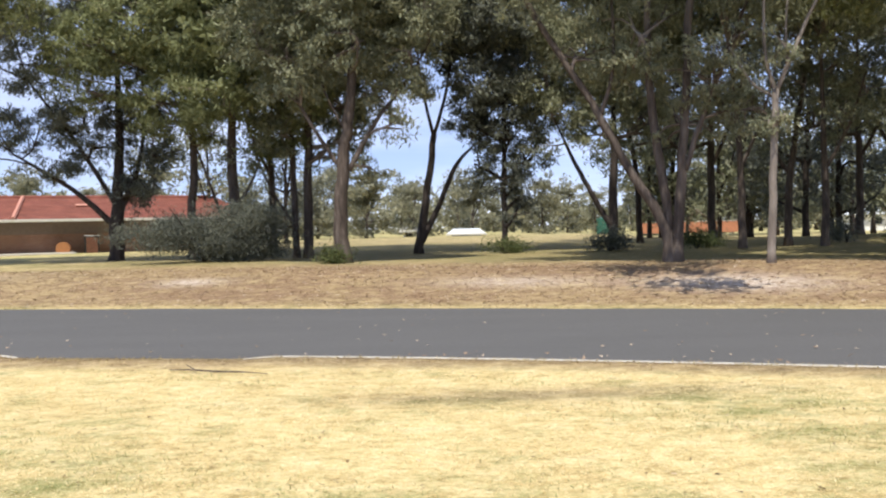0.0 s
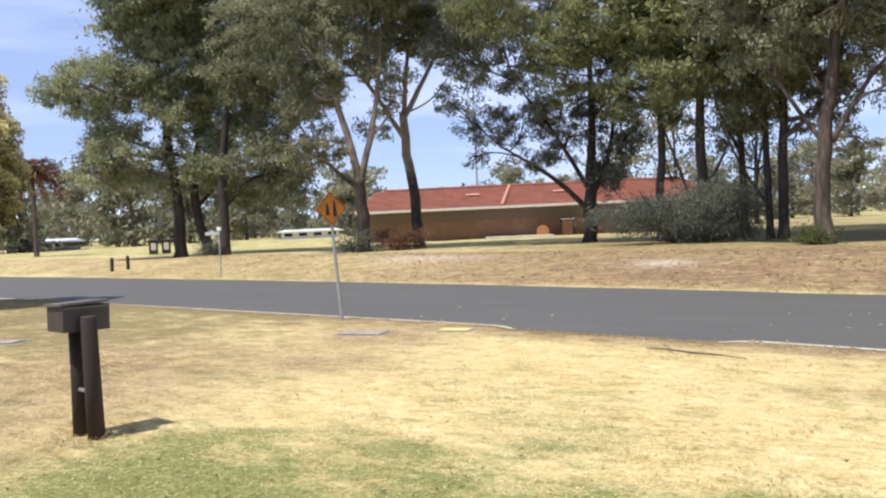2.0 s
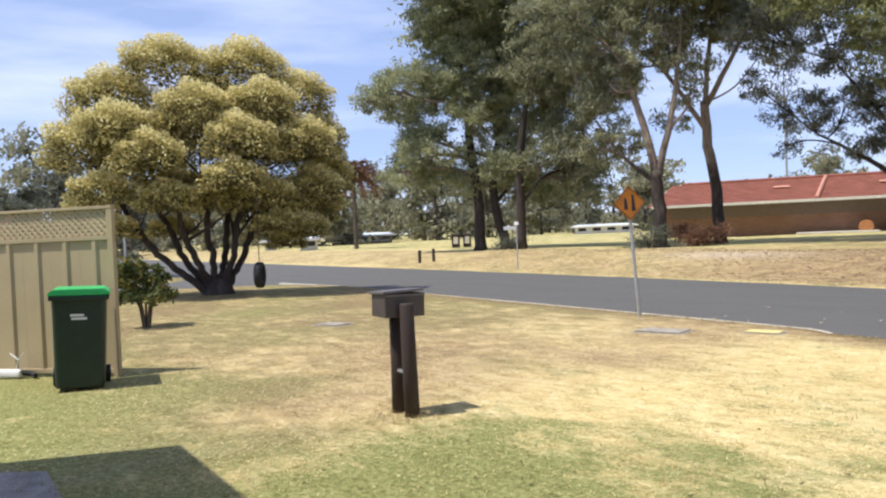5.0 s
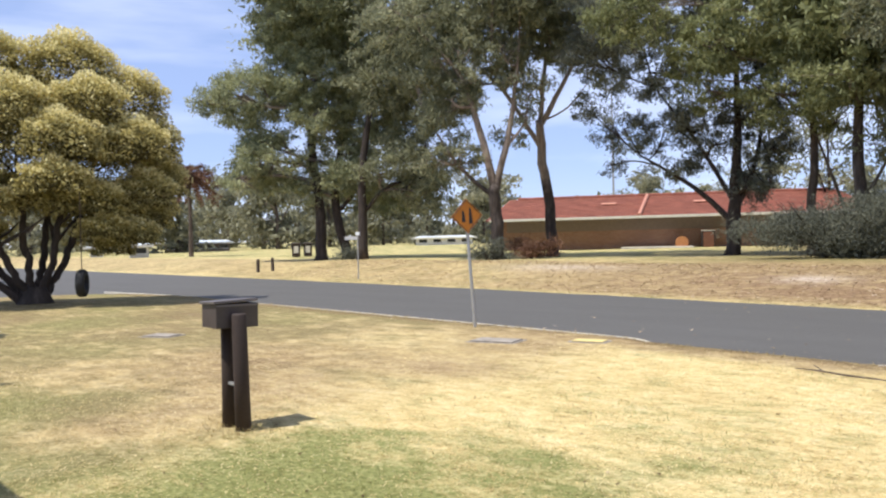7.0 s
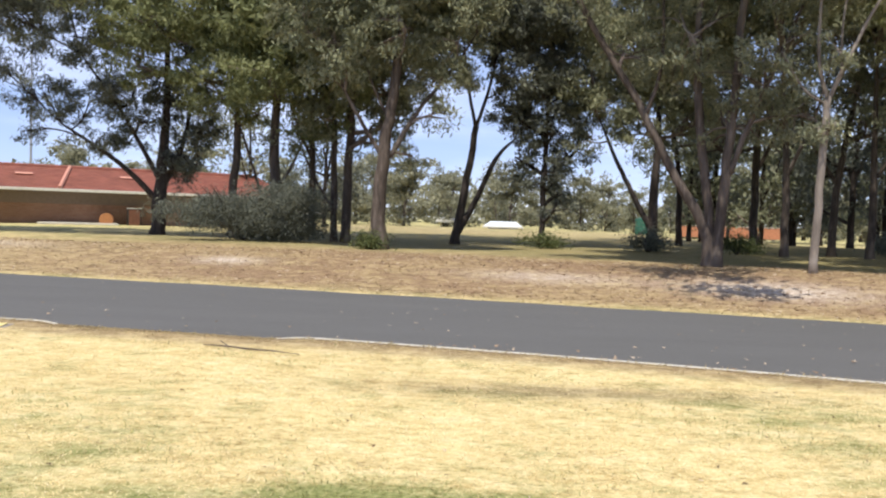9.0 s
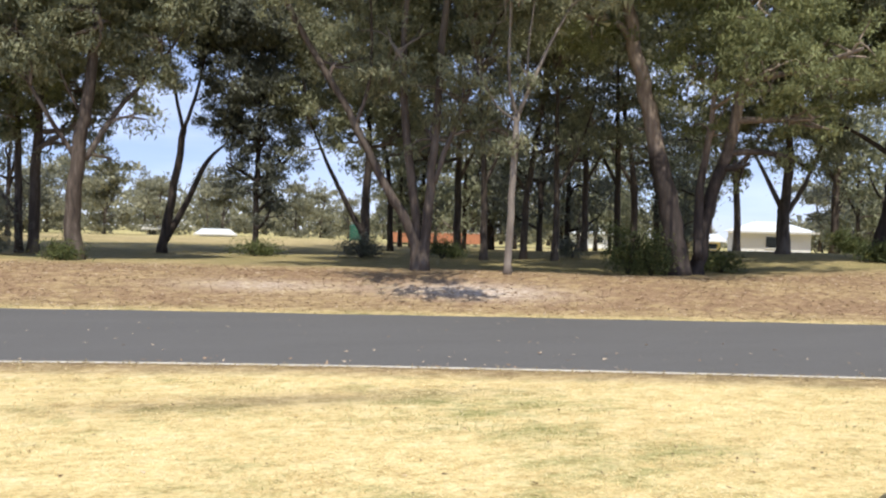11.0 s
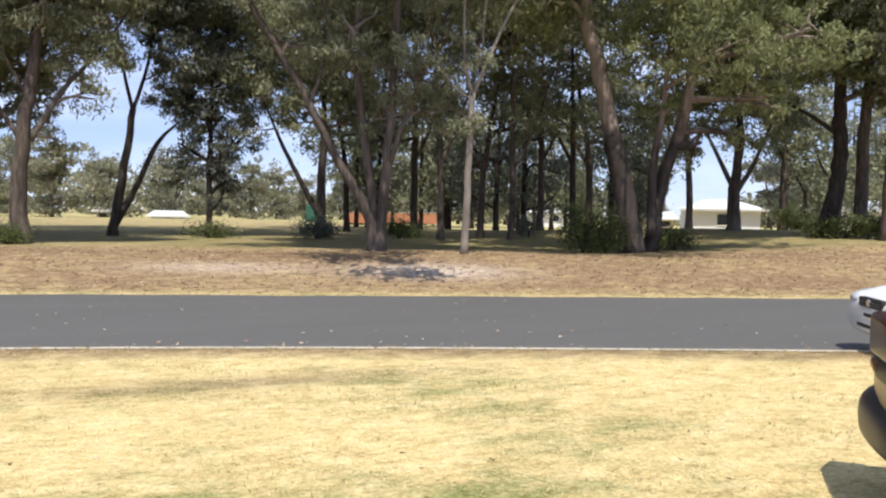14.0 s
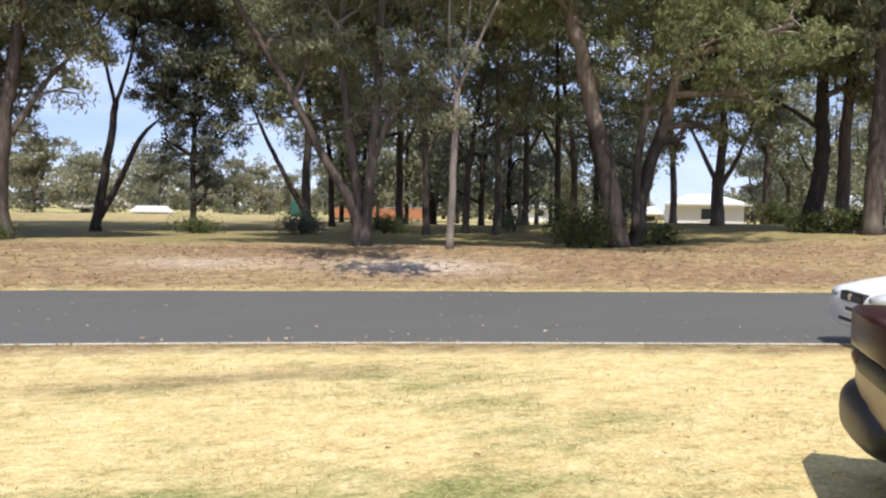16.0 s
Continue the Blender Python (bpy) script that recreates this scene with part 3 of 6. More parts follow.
verge_tree(47.0, 43, "dark gum with low spreading boughs", [[(0, 0, 0, .34), (.1, 0, 4.4, .26), (.6, 0, 8, .18), (1.5, 0, 13, .06)], [(.1, 0, 2.4, .14), (1.5, 0, 3.8, .1), (3.4, 0, 4.2, .05)]],
           [(2.5, 0, 5.2, 2.2, 1.6, 1), (3.4, 0, 3.3, 1.7, 1.1, 1), (3.5, 0, 8, 2.4, 2, 1), (4, 0, 11.6, 2.6, 2.4, 1), (1, 0, 4.4, 1.4, 1.1, .8), (1.2, 0, 9.5, 2.2, 2, 1)], 13, bark=BARK_DARK, size=.24, spread=.34, per=620)
verge_tree(37.49, 37.7, "forked gum with pale upper limbs and an open crown",
           [[(0, 0, 0, .42), (-.1, 0, 1.7, .36), (-.1, 0, 3.4, .33)], [(-.1, 0, 3.1, .25), (-.75, 0, 6, .19), (-1.6, 0, 8.5, .13), (-3.4, 0, 10.6, .06)],
            [(-.1, 0, 3.1, .22), (.55, 0, 5.6, .17), (.9, 0, 7.6, .12), (1.2, 0, 10.5, .05)], [(-.2, 0, 2.9, .13), (-1.6, 0, 4.2, .1), (-2.8, 0, 6, .05)], [(.5, 0, 5.2, .08), (1.3, 0, 6.2, .06), (1.5, 0, 7.4, .03)]],
           [(-4, 0, 11, 2.5, 1.7, .7), (-1.6, 0, 9.4, 1.5, 1.1, .55), (.9, 0, 8.3, 1.2, .9, .6), (-2.8, 0, 6.4, 1.2, .9, .6), (-1.7, .5, 5.0, 1.3, 1.0, .8), (-2.0, .5, 7.4, 1.6, 1.1, .9), (.8, .5, 5.7, .9, .7, .6), (-3.6, .5, 8.4, 1.5, 1.0, .9), (.8, 0, 12, 2.5, 1.8, .7), (-2.7, 0, 4.6, 1.2, .9, .6), (1.2, 0, 6.6, .8, .6, .5), (-1.2, 0, 8.2, 1.2, .7, .7), (-2.7, 0, 8.9, 1.4, .9, .8), (.3, 0, 9.5, 1.4, .9, .8), (1.6, 0, 7.5, .8, .6, .6)], 14, size=.24, spread=.34, bark=BARK_SHED)
verge_tree(33.74, 40.7, "tall slender gum with pale forked limbs",
           [[(0, 0, 0, .36), (-.1, 0, 2.5, .32), (-.4, 0, 4.6, .29), (-.5, 0, 6.7, .25)], [(-.5, 0, 6.4, .19), (.6, 0, 8.3, .14), (2, 0, 11, .08), (2.6, 0, 13, .04)],
            [(-.5, 0, 5.4, .16), (-2.2, 0, 8.2, .12), (-4, 0, 10, .05)], [(-.5, 0, 6.6, .16), (-.2, 0, 9.2, .12), (.2, 0, 13, .05)], [(-.3, 0, 6.7, .06), (.9, 0, 7.3, .05), (2, 0, 8.6, .03)]],
           [(-3, 0, 11.4, 2, 1.3, .6), (0, 0, 12.2, 2.4, 1.8, .7), (2.6, 0, 12.6, 2.2, 1.5, .6), (3.9, .5, 11.0, 1.9, 1.2, .9), (2.9, .5, 8.6, 1.1, .6, .6), (-1.7, 0, 9.3, 1.1, .9, .4), (1.7, 0, 10, 1, .8, .35), (-3.6, 0, 8.8, 1, .8, .4), (-2.3, 0, 9.7, 1.6, .9, .9), (.8, 0, 9.9, 1.5, .9, .8), (2.3, 0, 9.5, 1.2, .8, .8), (-.5, 0, 8.3, .9, .5, .5), (0, 0, 10.7, 2, 1.1, .9)], 15, size=.25, spread=.34, bark=BARK_SHED)
verge_tree(21.95, 36, "wide dark she-oak with low spreading boughs",
           [[(0, 0, 0, .38), (.1, 0, 1.6, .34), (.2, 0, 3, .28), (.3, 0, 6, .18), (.3, 0, 11, .05)], [(0, 0, 1.4, .17), (-1.5, 0, 2.9, .12), (-3.6, 0, 4.3, .05)], [(.1, 0, 1.7, .17), (.9, 0, 3.6, .12), (1.4, 0, 6, .06)], [(.1, 0, 2.2, .13), (-1.2, 0, 4.6, .1), (-3, 0, 7.2, .04)]],
           [(-5.6, .5, 8.9, 1.9, 1.1, .8), (-5.8, 0, 6.4, 1.3, .7, .7), (-4.2, 0, 5.2, 1.8, .95, .7), (-3.2, 0, 7.6, 2.2, 1.2, .7), (-1, 0, 6, 1.8, 1.2, .8), (1.2, 0, 5.5, 1.7, 1.4, .9), (-4.3, 0, 10, 2.6, 1.5, .8), (-.5, 0, 9, 2.4, 1.5, .9), (2, 0, 8, 2, 1.5, 1), (0, 0, 12, 3, 1.8, .9), (-2.3, 0, 3.7, 1.5, .6, .6), (.9, 0, 3.4, 1.2, 1, .8), (-5, 0, 3.9, 1, .4, .5), (.6, 0, 2.7, 1.1, .8, .9), (-.8, 0, 4.4, 1.5, .9, .9), (1.7, 0, 4.2, 1.2, .9, .9), (-2.6, 0, 5.2, 1.4, .8, .8)], 16, bark=BARK_DARK, leaf=LEAF_DARK, size=.22, spread=.3, wide=.26)
verge_tree(17.08, 35, "gum with lit pale-green foliage", [[(0, 0, 0, .24), (0, 0, 2, .22), (.1, 0, 4.4, .18), (0, 0, 9, .06)], [(1.6, 0, .2, .1), (1.0, 0, 2.2, .08), (.2, -.3, 4.6, .05)]],
           [(-6.2, -2.5, 9.6, 1.9, 1.2, 1), (2.3, -2, 8.5, 1.9, 1.2, 1), (4.3, -2, 8.9, 1.7, 1.1, 1), (-3.6, -2, 8.0, 1.9, 1.2, 1), (-2.0, -2, 9.0, 2, 1.4, 1), (0, -2, 8, 1.8, 1.4, 1), (-1, -1.5, 6, 1.8, 1.2, 1), (0, 0, 11.2, 3, 2, 1), (-3.6, -1.5, 6.4, 1.2, .9, .8), (1.2, -1, 5.4, 1.2, 1, .7)], 17, leaf=LEAF_LIGHT, size=.22)
verge_tree(14.1, 33, "rough-barked gum beside a dense shrub", [[(0, 0, 0, .3), (-.1, 0, 1.6, .27), (-.2, 0, 3.8, .24), (0, 0, 8, .1)], [(-.1, 0, 2, .09), (.6, 0, 3.2, .07), (1.4, 0, 5.4, .04)]],
           [(-.5, -1, 6.4, 1.9, 1.5, 1), (1.6, -1.5, 8.2, 2.2, 1.6, 1), (2.5, -1, 6.2, 1.6, 1.1, .9), (-1, 0, 10.2, 2.6, 2, 1), (.4, 0, 4.6, 1.1, .8, .6), (1.2, .2, 7.2, 1.8, 1.3, 1.1), (3.2, .2, 7.6, 1.6, 1.2, 1), (-1.8, .2, 7.8, 1.6, 1.2, 1), (1.9, .3, 5.0, 1.2, .9, .9)], 18, leaf=LEAF_LIGHT, size=.22)
verge_tree(9.5, 33, "pair of close straight gum stems", [[(0, 0, 0, .25), (.05, 0, 3, .22), (.2, 0, 6.5, .15), (.4, 0, 10, .05)], [(-.45, .3, 0, .18), (-.5, .3, 3, .16), (-.6, .3, 7, .08)], [(-.45, .3, 1.2, .09), (-1.3, .3, 2.6, .07), (-2, .3, 4.2, .03)]],
           [(-1.2, 0, 5, 1.4, 1.1, .8), (0, 0, 7.6, 2.2, 1.8, 1), (-2.3, 0, 4, 1.1, .8, .6), (0, 0, 10.6, 2.5, 2, 1), (.8, 0, 4.2, .9, .8, .6), (-1.9, 0, 7.6, 1.6, 1.3, .9), (1.3, .2, 6.2, 1.7, 1.2, 1.1), (.6, .2, 8.8, 2.5, 1.6, 1.1), (-1.7, .3, 6.0, 1.4, 1.1, 1), (2.0, .3, 4.9, 1.2, .8, .9), (3.0, .3, 7.6, 1.6, 1.2, 1)], 19, bark=BARK, size=.22)
verge_tree(7.1, 27, "straight gum with grey shedding bark", [[(0, 0, 0, .34), (-.05, 0, 1.5, .29), (.12, 0, 3.6, .25), (.35, 0, 5.3, .21), (.6, 0, 8.5, .12), (.8, 0, 11, .05)], [(.25, 0, 3, .12), (1.1, 0, 4.5, .09), (2.2, 0, 5.9, .06), (3, 0, 7.2, .03)], [(.1, 0, 2.9, .1), (-1.1, 0, 4.8, .07), (-1.8, 0, 6.5, .04)], [(.2, 0, 4.2, .06), (-.6, 0, 6, .05), (-.7, 0, 8, .03)]],
           [(1.9, 0, 4.3, .8, .5, .5), (2.3, 0, 6.7, 1.5, 1.1, .9), (.5, 0, 7.2, 1.8, 1.4, 1), (-1.6, 0, 6.8, 1.6, 1.3, 1), (1, 0, 9.6, 2.4, 1.8, 1), (-2, 0, 9.2, 2, 1.6, 1), (1.0, .5, 3.1, .6, .5, .5), (.2, .4, 8.4, 2.5, 1.6, 1.2), (-1.3, .4, 5.7, 1.4, .9, 1), (1.9, .4, 5.6, 1.4, .9, 1), (-2.6, .4, 7.8, 1.5, 1.2, 1), (2.7, .4, 8.2, 1.6, 1.2, 1)], 20, bark=BARK, size=.19, spread=.27)
verge_tree(1.87, 34.7, "two-stemmed gum in a wide V", [[(0, 0, 0, .26), (.35, 0, 2.2, .21), (.75, 0, 5, .16)], [(.75, 0, 4.9, .1), (.35, 0, 6.8, .07), (.1, 0, 9, .04)], [(.75, 0, 4.9, .1), (1.3, 0, 6.8, .08), (1.8, 0, 9.5, .04)], [(.12, 0, .5, .2), (.9, 0, 2, .15), (1.6, 0, 3.6, .12), (2.4, 0, 4.5, .05)], [(1.1, 0, 6.1, .04), (2.1, 0, 6.7, .03), (2.5, 0, 7.4, .015)]],
           [(1.6, 0, 9.2, 1.8, 1.3, .8), (-.5, 0, 9, 1.5, 1.2, .7), (2.7, 0, 5.3, .8, .5, .4), (.2, 0, 6.8, .8, .6, .4), (.9, .5, 10.6, 2.4, 1.4, 1.2), (-1.2, .5, 10.2, 1.7, 1.2, 1.1), (2.9, .5, 8.6, 1.3, 1.0, .9), (-.6, .4, 7.7, .9, .6, .7)], 21, bark=BARK_DARK, size=.22)
verge_tree(-4.16, 34.5, "small dense dark-leaved tree", [[(0, 0, 0, .16), (0, 0, 3, .14), (.1, 0, 6, .1), (.2, 0, 9.5, .04)]],
           [(0, 0, 3, 1.5, 1, 1), (.2, 0, 5, 1.7, 1.2, 1.1), (-.5, 0, 7, 2.0, 1.3, 1.2), (.3, 0, 9.4, 2.4, 1.6, 1.2), (1.4, .3, 6.4, 1.3, 1.0, 1), (-1.5, .3, 5.6, 1.2, 1.0, 1), (1.3, .3, 4.0, 1.0, .8, .9), (-1.7, .3, 8.4, 1.5, 1.1, 1), (.9, .2, 2.2, .9, .6, .8), (-1.2, 0, 3.7, .8, .7, .7), (.5, -.4, 1.6, .8, .7, .7)], 22, bark=BARK_DARK, leaf=LEAF_DARK, size=.22)
verge_tree(-11.58, 34, "gum with a low side limb above a grass clump", [[(0, 0, 0, .28), (0, 0, 2, .23), (.1, 0, 3.9, .18), (.1, 0, 7, .08)], [(-.1, 0, .9, .16), (-.9, 0, 2.4, .13), (-1.5, 0, 3.6, .1), (-2.3, 0, 5.4, .04)]],
           [(-.4, 0, 5, 1.6, 1.1, .9), (-2, 0, 5.8, 1.6, 1.2, .9), (.8, 0, 6.5, 1.6, 1.3, 1), (-1, 0, 8.3, 2.2, 1.6, 1), (-2.6, 0, 4.3, .8, .6, .5), (-3.3, .3, 6.7, 1.6, 1.2, 1.1), (-2.9, .3, 9, 2.1, 1.4, 1.1), (1.5, .3, 9.2, 2.1, 1.5, 1.1), (-.4, .3, 10.8, 2.5, 1.4, 1.1), (1.6, .4, 5.2, 1.2, .9, 1)], 23, bark=BARK_DARK, size=.22)
verge_tree(-15.34, 22.5, "large gum of several slanting stems", [[(-.03, 0, 0, .22), (-.2, 0, 1, .18), (-1.1, 0, 2.6, .145), (-2.0, 0, 4.3, .12), (-3.4, 0, 6.6, .1), (-4.6, 0, 9, .04)], [(.02, 0, 0, .2), (-.1, .1, 1.5, .16), (-.45, .1, 4.2, .14), (-.5, .1, 7, .1), (-.2, .1, 10, .04)],
            [(.14, 0, 0, .2), (.3, 0, 2.3, .16), (.45, 0, 4.8, .13), (.6, 0, 7.2, .12), (1, 0, 11, .04)], [(.4, 0, 2.4, .1), (1.0, 0, 4.2, .08), (2.3, 0, 7.5, .04)], [(-1.8, 0, 3.9, .08), (-1.4, 0, 5.4, .06), (-1.5, 0, 8, .03)]],
           [(-3.2, 0, 8, 2.1, 1.7, .9), (-.8, .5, 6, 1.9, 1.5, .9), (1.1, 0, 5, 1.6, 1.4, .9), (2.2, 0, 7.8, 2.1, 1.8, 1), (-2.2, 1, 5.6, 1.3, 1, .6), (0, 0, 9.6, 2.8, 2, 1), (.3, .6, 3.6, 1.1, .8, .6), (2.0, .6, 3.9, 1, .8, .7)], 24, size=.16, spread=.24, bark=BARK)
verge_tree(-21.58, 21.5, "slender pale-barked gum with a thin crown", [[(0, 0, 0, .13), (.05, 0, 2, .115), (.15, 0, 4.2, .1)], [(.15, 0, 4.1, .07), (-.1, 0, 5.3, .05), (-.05, 0, 8, .03)], [(.15, 0, 4.1, .07), (.9, 0, 5.9, .05), (1.7, 0, 7.4, .03)], [(.12, 0, 4, .04), (-.4, 0, 4.4, .035), (-.9, 0, 5.3, .02)], [(.4, 0, 4.7, .04), (.4, 0, 6, .03), (.6, 0, 7.6, .02)]],
           [(.3, .2, 3.5, .7, .45, .35), (-.3, 0, 7, 1.1, .9, .35), (1.5, 0, 7.3, 1.2, .9, .35), (.5, 0, 9, 1.8, 1.1, .6), (.3, 0, 5.2, .7, .5, .25)], 25, bark=BARK_PALE, size=.16, spread=.22)
verge_tree(-33.0, 26, "massive old gum leaning over with a bare grey upper trunk", [[(0, 0, 0, .5), (-.3, 0, 2, .4), (-.75, 0, 4.2, .31), (-1.3, 0, 6.3, .29), (-1.7, 0, 8.2, .24), (-2, 0, 11, .14)], [(.55, .3, 0, .3), (.85, .3, 2, .26), (1.45, .3, 4.2, .22), (1.95, .3, 7, .16), (2.6, .3, 10, .08)], [(.6, 0, .5, .2), (.6, 0, 2.6, .16), (.9, 0, 5, .1), (1, 0, 8, .05)]],
           [(2.4, -2, 5.7, 1.7, 1.1, .9), (2.2, -1, 7.8, 2.2, 1.6, 1), (.3, 0, 6.2, 1.5, 1.3, .9), (-3, 0, 7.8, 1.8, 1.5, .9), (0, 0, 9.8, 3, 2, 1), (4.6, -1, 6.3, 1.5, 1.1, .9), (1, .5, 4.4, 1.2, .8, .7), (3.6, 0, 4.6, 1.2, .9, .8), (2.0, .4, 3.4, .7, .9, .8), (3.0, .4, 3.6, .8, .6, .6)], 26, bark=BARK_SHED, size=.19, spread=.27, leaf=LEAF_LIGHT)
verge_tree(-39.56, 38, "gum with several bare lower limbs", [[(0, 0, 0, .38), (0, 0, 1.6, .32), (.1, 0, 3, .24), (.2, 0, 6.5, .12)], [(0, 0, 1.7, .16), (-.6, 0, 3, .12), (-1.4, 0, 4.6, .06)], [(.1, 0, 1.7, .16), (.8, 0, 3, .12), (1.4, 0, 4.6, .06)], [(.1, 0, 2.4, .1), (.3, 0, 4, .08), (0, 0, 6, .04)]],
           [(-1.6, 0, 5.1, 1.6, 1.1, .8), (.5, 0, 6.1, 1.8, 1.3, .9), (1.9, 0, 4.7, 1.4, 1, .8), (0, 0, 8.6, 2.6, 2, 1), (-.2, 0, 4, 1.1, .7, .5)], 27, bark=BARK, size=.24)
verge_tree(-44.92, 33, "dark gum with a crooked trunk", [[(0, 0, 0, .42), (.35, 0, 1.6, .36), (.45, 0, 3.2, .32), (.4, 0, 4.8, .28), (.5, 0, 8, .15)], [(.45, 0, 3.6, .12), (-.6, 0, 4.4, .09), (-2, 0, 5.2, .04)]],
           [(-1.6, -1, 6, 1.6, 1.2, .9), (.4, -.5, 6.4, 1.8, 1.3, .9), (0, 0, 9, 2.6, 2, 1), (-2.6, -1, 7.6, 1.6, 1.3, .9), (1.8, 0, 5.2, 1.2, 1, .8)], 28, bark=BARK_DARK, leaf=LEAF_LIGHT, size=.22)
verge_tree(-47.01, 33, "upright rough-barked gum on the bank", [[(0, 0, 0, .3), (0, 0, 3, .27), (.1, 0, 6, .2), (0, 0, 11, .08)]], [(-.6, 0, 7, 1.8, 1.6, 1), (1, 0, 8.6, 2.2, 1.8, 1), (.6, 0, 5.2, 1.2, 1, .7), (0, 0, 11, 2.4, 1.8, 1)], 29, size=.22)
verge_tree(-48.7, 30, "grey-trunked gum at the bank's crest", [[(0, 0, 0, .4), (.05, 0, 3, .34), (.1, 0, 6, .26), (.2, 0, 11, .1)]], [(.6, 0, 6.5, 1.8, 1.5, .9), (-1, 0, 8.6, 2, 1.7, 1), (1.6, 0, 9.2, 2.4, 1.8, 1), (2, 0, 4.8, 1.4, 1, .7)], 30, size=.2)


def gum(az, d, h, r, seed, label="mid-sized gum in the park behind the verge", leaf=None, bark=None, dense=1.0, low=0.38, wide_by=0.2, m=None, group="gum trees in the park", size=None):
    """A plain upright gum: one stem with a fork, five to seven clumps about its upper part."""
    g = random.Random(seed)
    lean, f = g.uniform(-.08, .08) * h, g.uniform(.3, .42) * h
    top = [(0, 0, 0, r), (lean * .2, 0, f, r * .8), (lean, 0, h * .7, r * .45), (lean * 1.2, 0, h * .95, r * .12)]
    side = g.choice((-1, 1)) * g.uniform(.12, .2) * h
    arm = [(lean * .2, 0, f * .9, r * .5), (side * .6 + lean * .2, 0, f + .16 * h, r * .38), (side, 0, f + .38 * h, r * .15)]
    blobs = []
    for k in range(6):
        w = h * g.uniform(wide_by * .7, wide_by)
        blobs.append((g.uniform(-.2, .2) * h + lean * .6, g.uniform(-.12, .12) * h, h * (low + .1 + (0.92 - low - .1) * k / 5), w, w * g.uniform(.55, .75), dense))
    kw = dict(bark=bark or g.choice((BARK, BARK_DARK, BARK)), leaf=leaf or LEAF, size=size or (.0048 * d + .07), spread=.045 * h * .8 + .05 if m is None else .75, per=(5600 if m is None else 1500) / h ** 1.6, sides=7, group=group, twigs=4 if m is None else 0)
    if m is not None:
        return tree(0, 0, 0, label, [top, arm], blobs, seed, m=m, **kw)
    return verge_tree(az, d, label, [top, arm], blobs, seed, **kw)


MID = [(-19.9, 33.5, 9, .2), (-18.02, 41, 11, .26), (-22.67, 37, 10, .22), (-24.85, 35, 9.5, .2), (-26.83, 45, 11, .25), (-29.02, 40, 10.5, .22), (-30.21, 52, 13, .3),
       (-36.78, 47, 11, .25), (-42.54, 52, 11, .3), (-51.49, 34, 12, .35), (-54.48, 30, 11, .3), (11.8, 41, 11, .24), (-13.36, 44, 10, .22)]
for k, (az, d, h, r) in enumerate(MID):
    gum(az, d, h, r, 60 + k, leaf=(LEAF, LEAF_DARK, LEAF)[k % 3])

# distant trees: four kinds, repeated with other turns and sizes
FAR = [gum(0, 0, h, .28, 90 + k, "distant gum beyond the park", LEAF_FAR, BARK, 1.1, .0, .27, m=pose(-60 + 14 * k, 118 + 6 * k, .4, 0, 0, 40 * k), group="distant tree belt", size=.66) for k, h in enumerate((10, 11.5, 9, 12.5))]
g = random.Random(5)
for k in range(110):
    az = 84 - k * 1.36 + g.uniform(-.9, .9)
    if -41.5 < az < -34.5:
        continue
    d = g.uniform(96, 150) if az < 40 else g.uniform(100, 175)
    s = g.uniform(.72, 1.1) * (1.15 if az > 38 else .68 if az > 12 else .74 if az > -14 else 1.0)
    base = FAR[g.randrange(4)]
    o = copy_thing(base, pose(-d * math.sin(radians(az)), d * math.cos(radians(az)), .4, 0, 0, g.uniform(0, 360)))
    o.scale = (s * 1.15, s * 1.15, s * g.uniform(.8, 1.05))


def woodland():
    """The unbroken line of woods behind everything, too far to tell tree from tree."""
    rng = np.random.default_rng(600)
    n = 26000
    az = np.radians(rng.uniform(-66, 92, n))
    top = 6.5 - 3.6 * np.exp(-((np.degrees(az) + 37.5) / 3.5) ** 2) + 2.2 * np.sin(az * 23) * np.sin(az * 9 + 1) + 1.6 * np.sin(az * 57 + 2) + 1.0 * np.sin(az * 131)
    d = rng.uniform(172, 196, n)
    z = .2 + top * rng.uniform(0, 1, n) ** .75
    at = np.stack([-d * np.sin(az), d * np.cos(az), z], -1) + rng.normal(size=(n, 3)) * .5
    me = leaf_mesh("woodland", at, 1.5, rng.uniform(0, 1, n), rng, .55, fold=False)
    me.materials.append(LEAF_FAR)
    tagged(new("woodland", me), "grey-green line of distant woods", "woodland", kind="stuff")


woodland()
# the middle of the park: gums whose crowns hang low between the nearer trunks
PARK = [gum(0, 0, h, r, 130 + k, "gum with a low-hanging crown in the park", (LEAF, LEAF_DARK, LEAF)[k], BARK_DARK, 1.3, .12, .25, m=pose(*xy, .4, 0, 0, 60 * k), size=.36) for k, (h, r, xy) in enumerate(((10, .22, (14, 56)), (11.5, .26, (25, 52)), (9, .2, (34, 50))))]
for k in range(30):
    az = -14.5 - k * 1.3 + g.uniform(-.6, .6)
    if -42 < az < -34.5:
        continue
    d = g.uniform(52, 82)
    o = copy_thing(PARK[k % 3], pose(-d * math.sin(radians(az)), d * math.cos(radians(az)), .35, 0, 0, g.uniform(0, 360)))
    o.scale = (1, 1, g.uniform(.85, 1.15))
for az, d in ((16, 62), (19.5, 66), (11, 70)):
    copy_thing(PARK[int(d) % 3], pose(-d * math.sin(radians(az)), d * math.cos(radians(az)), .35, 0, 0, d * 7))


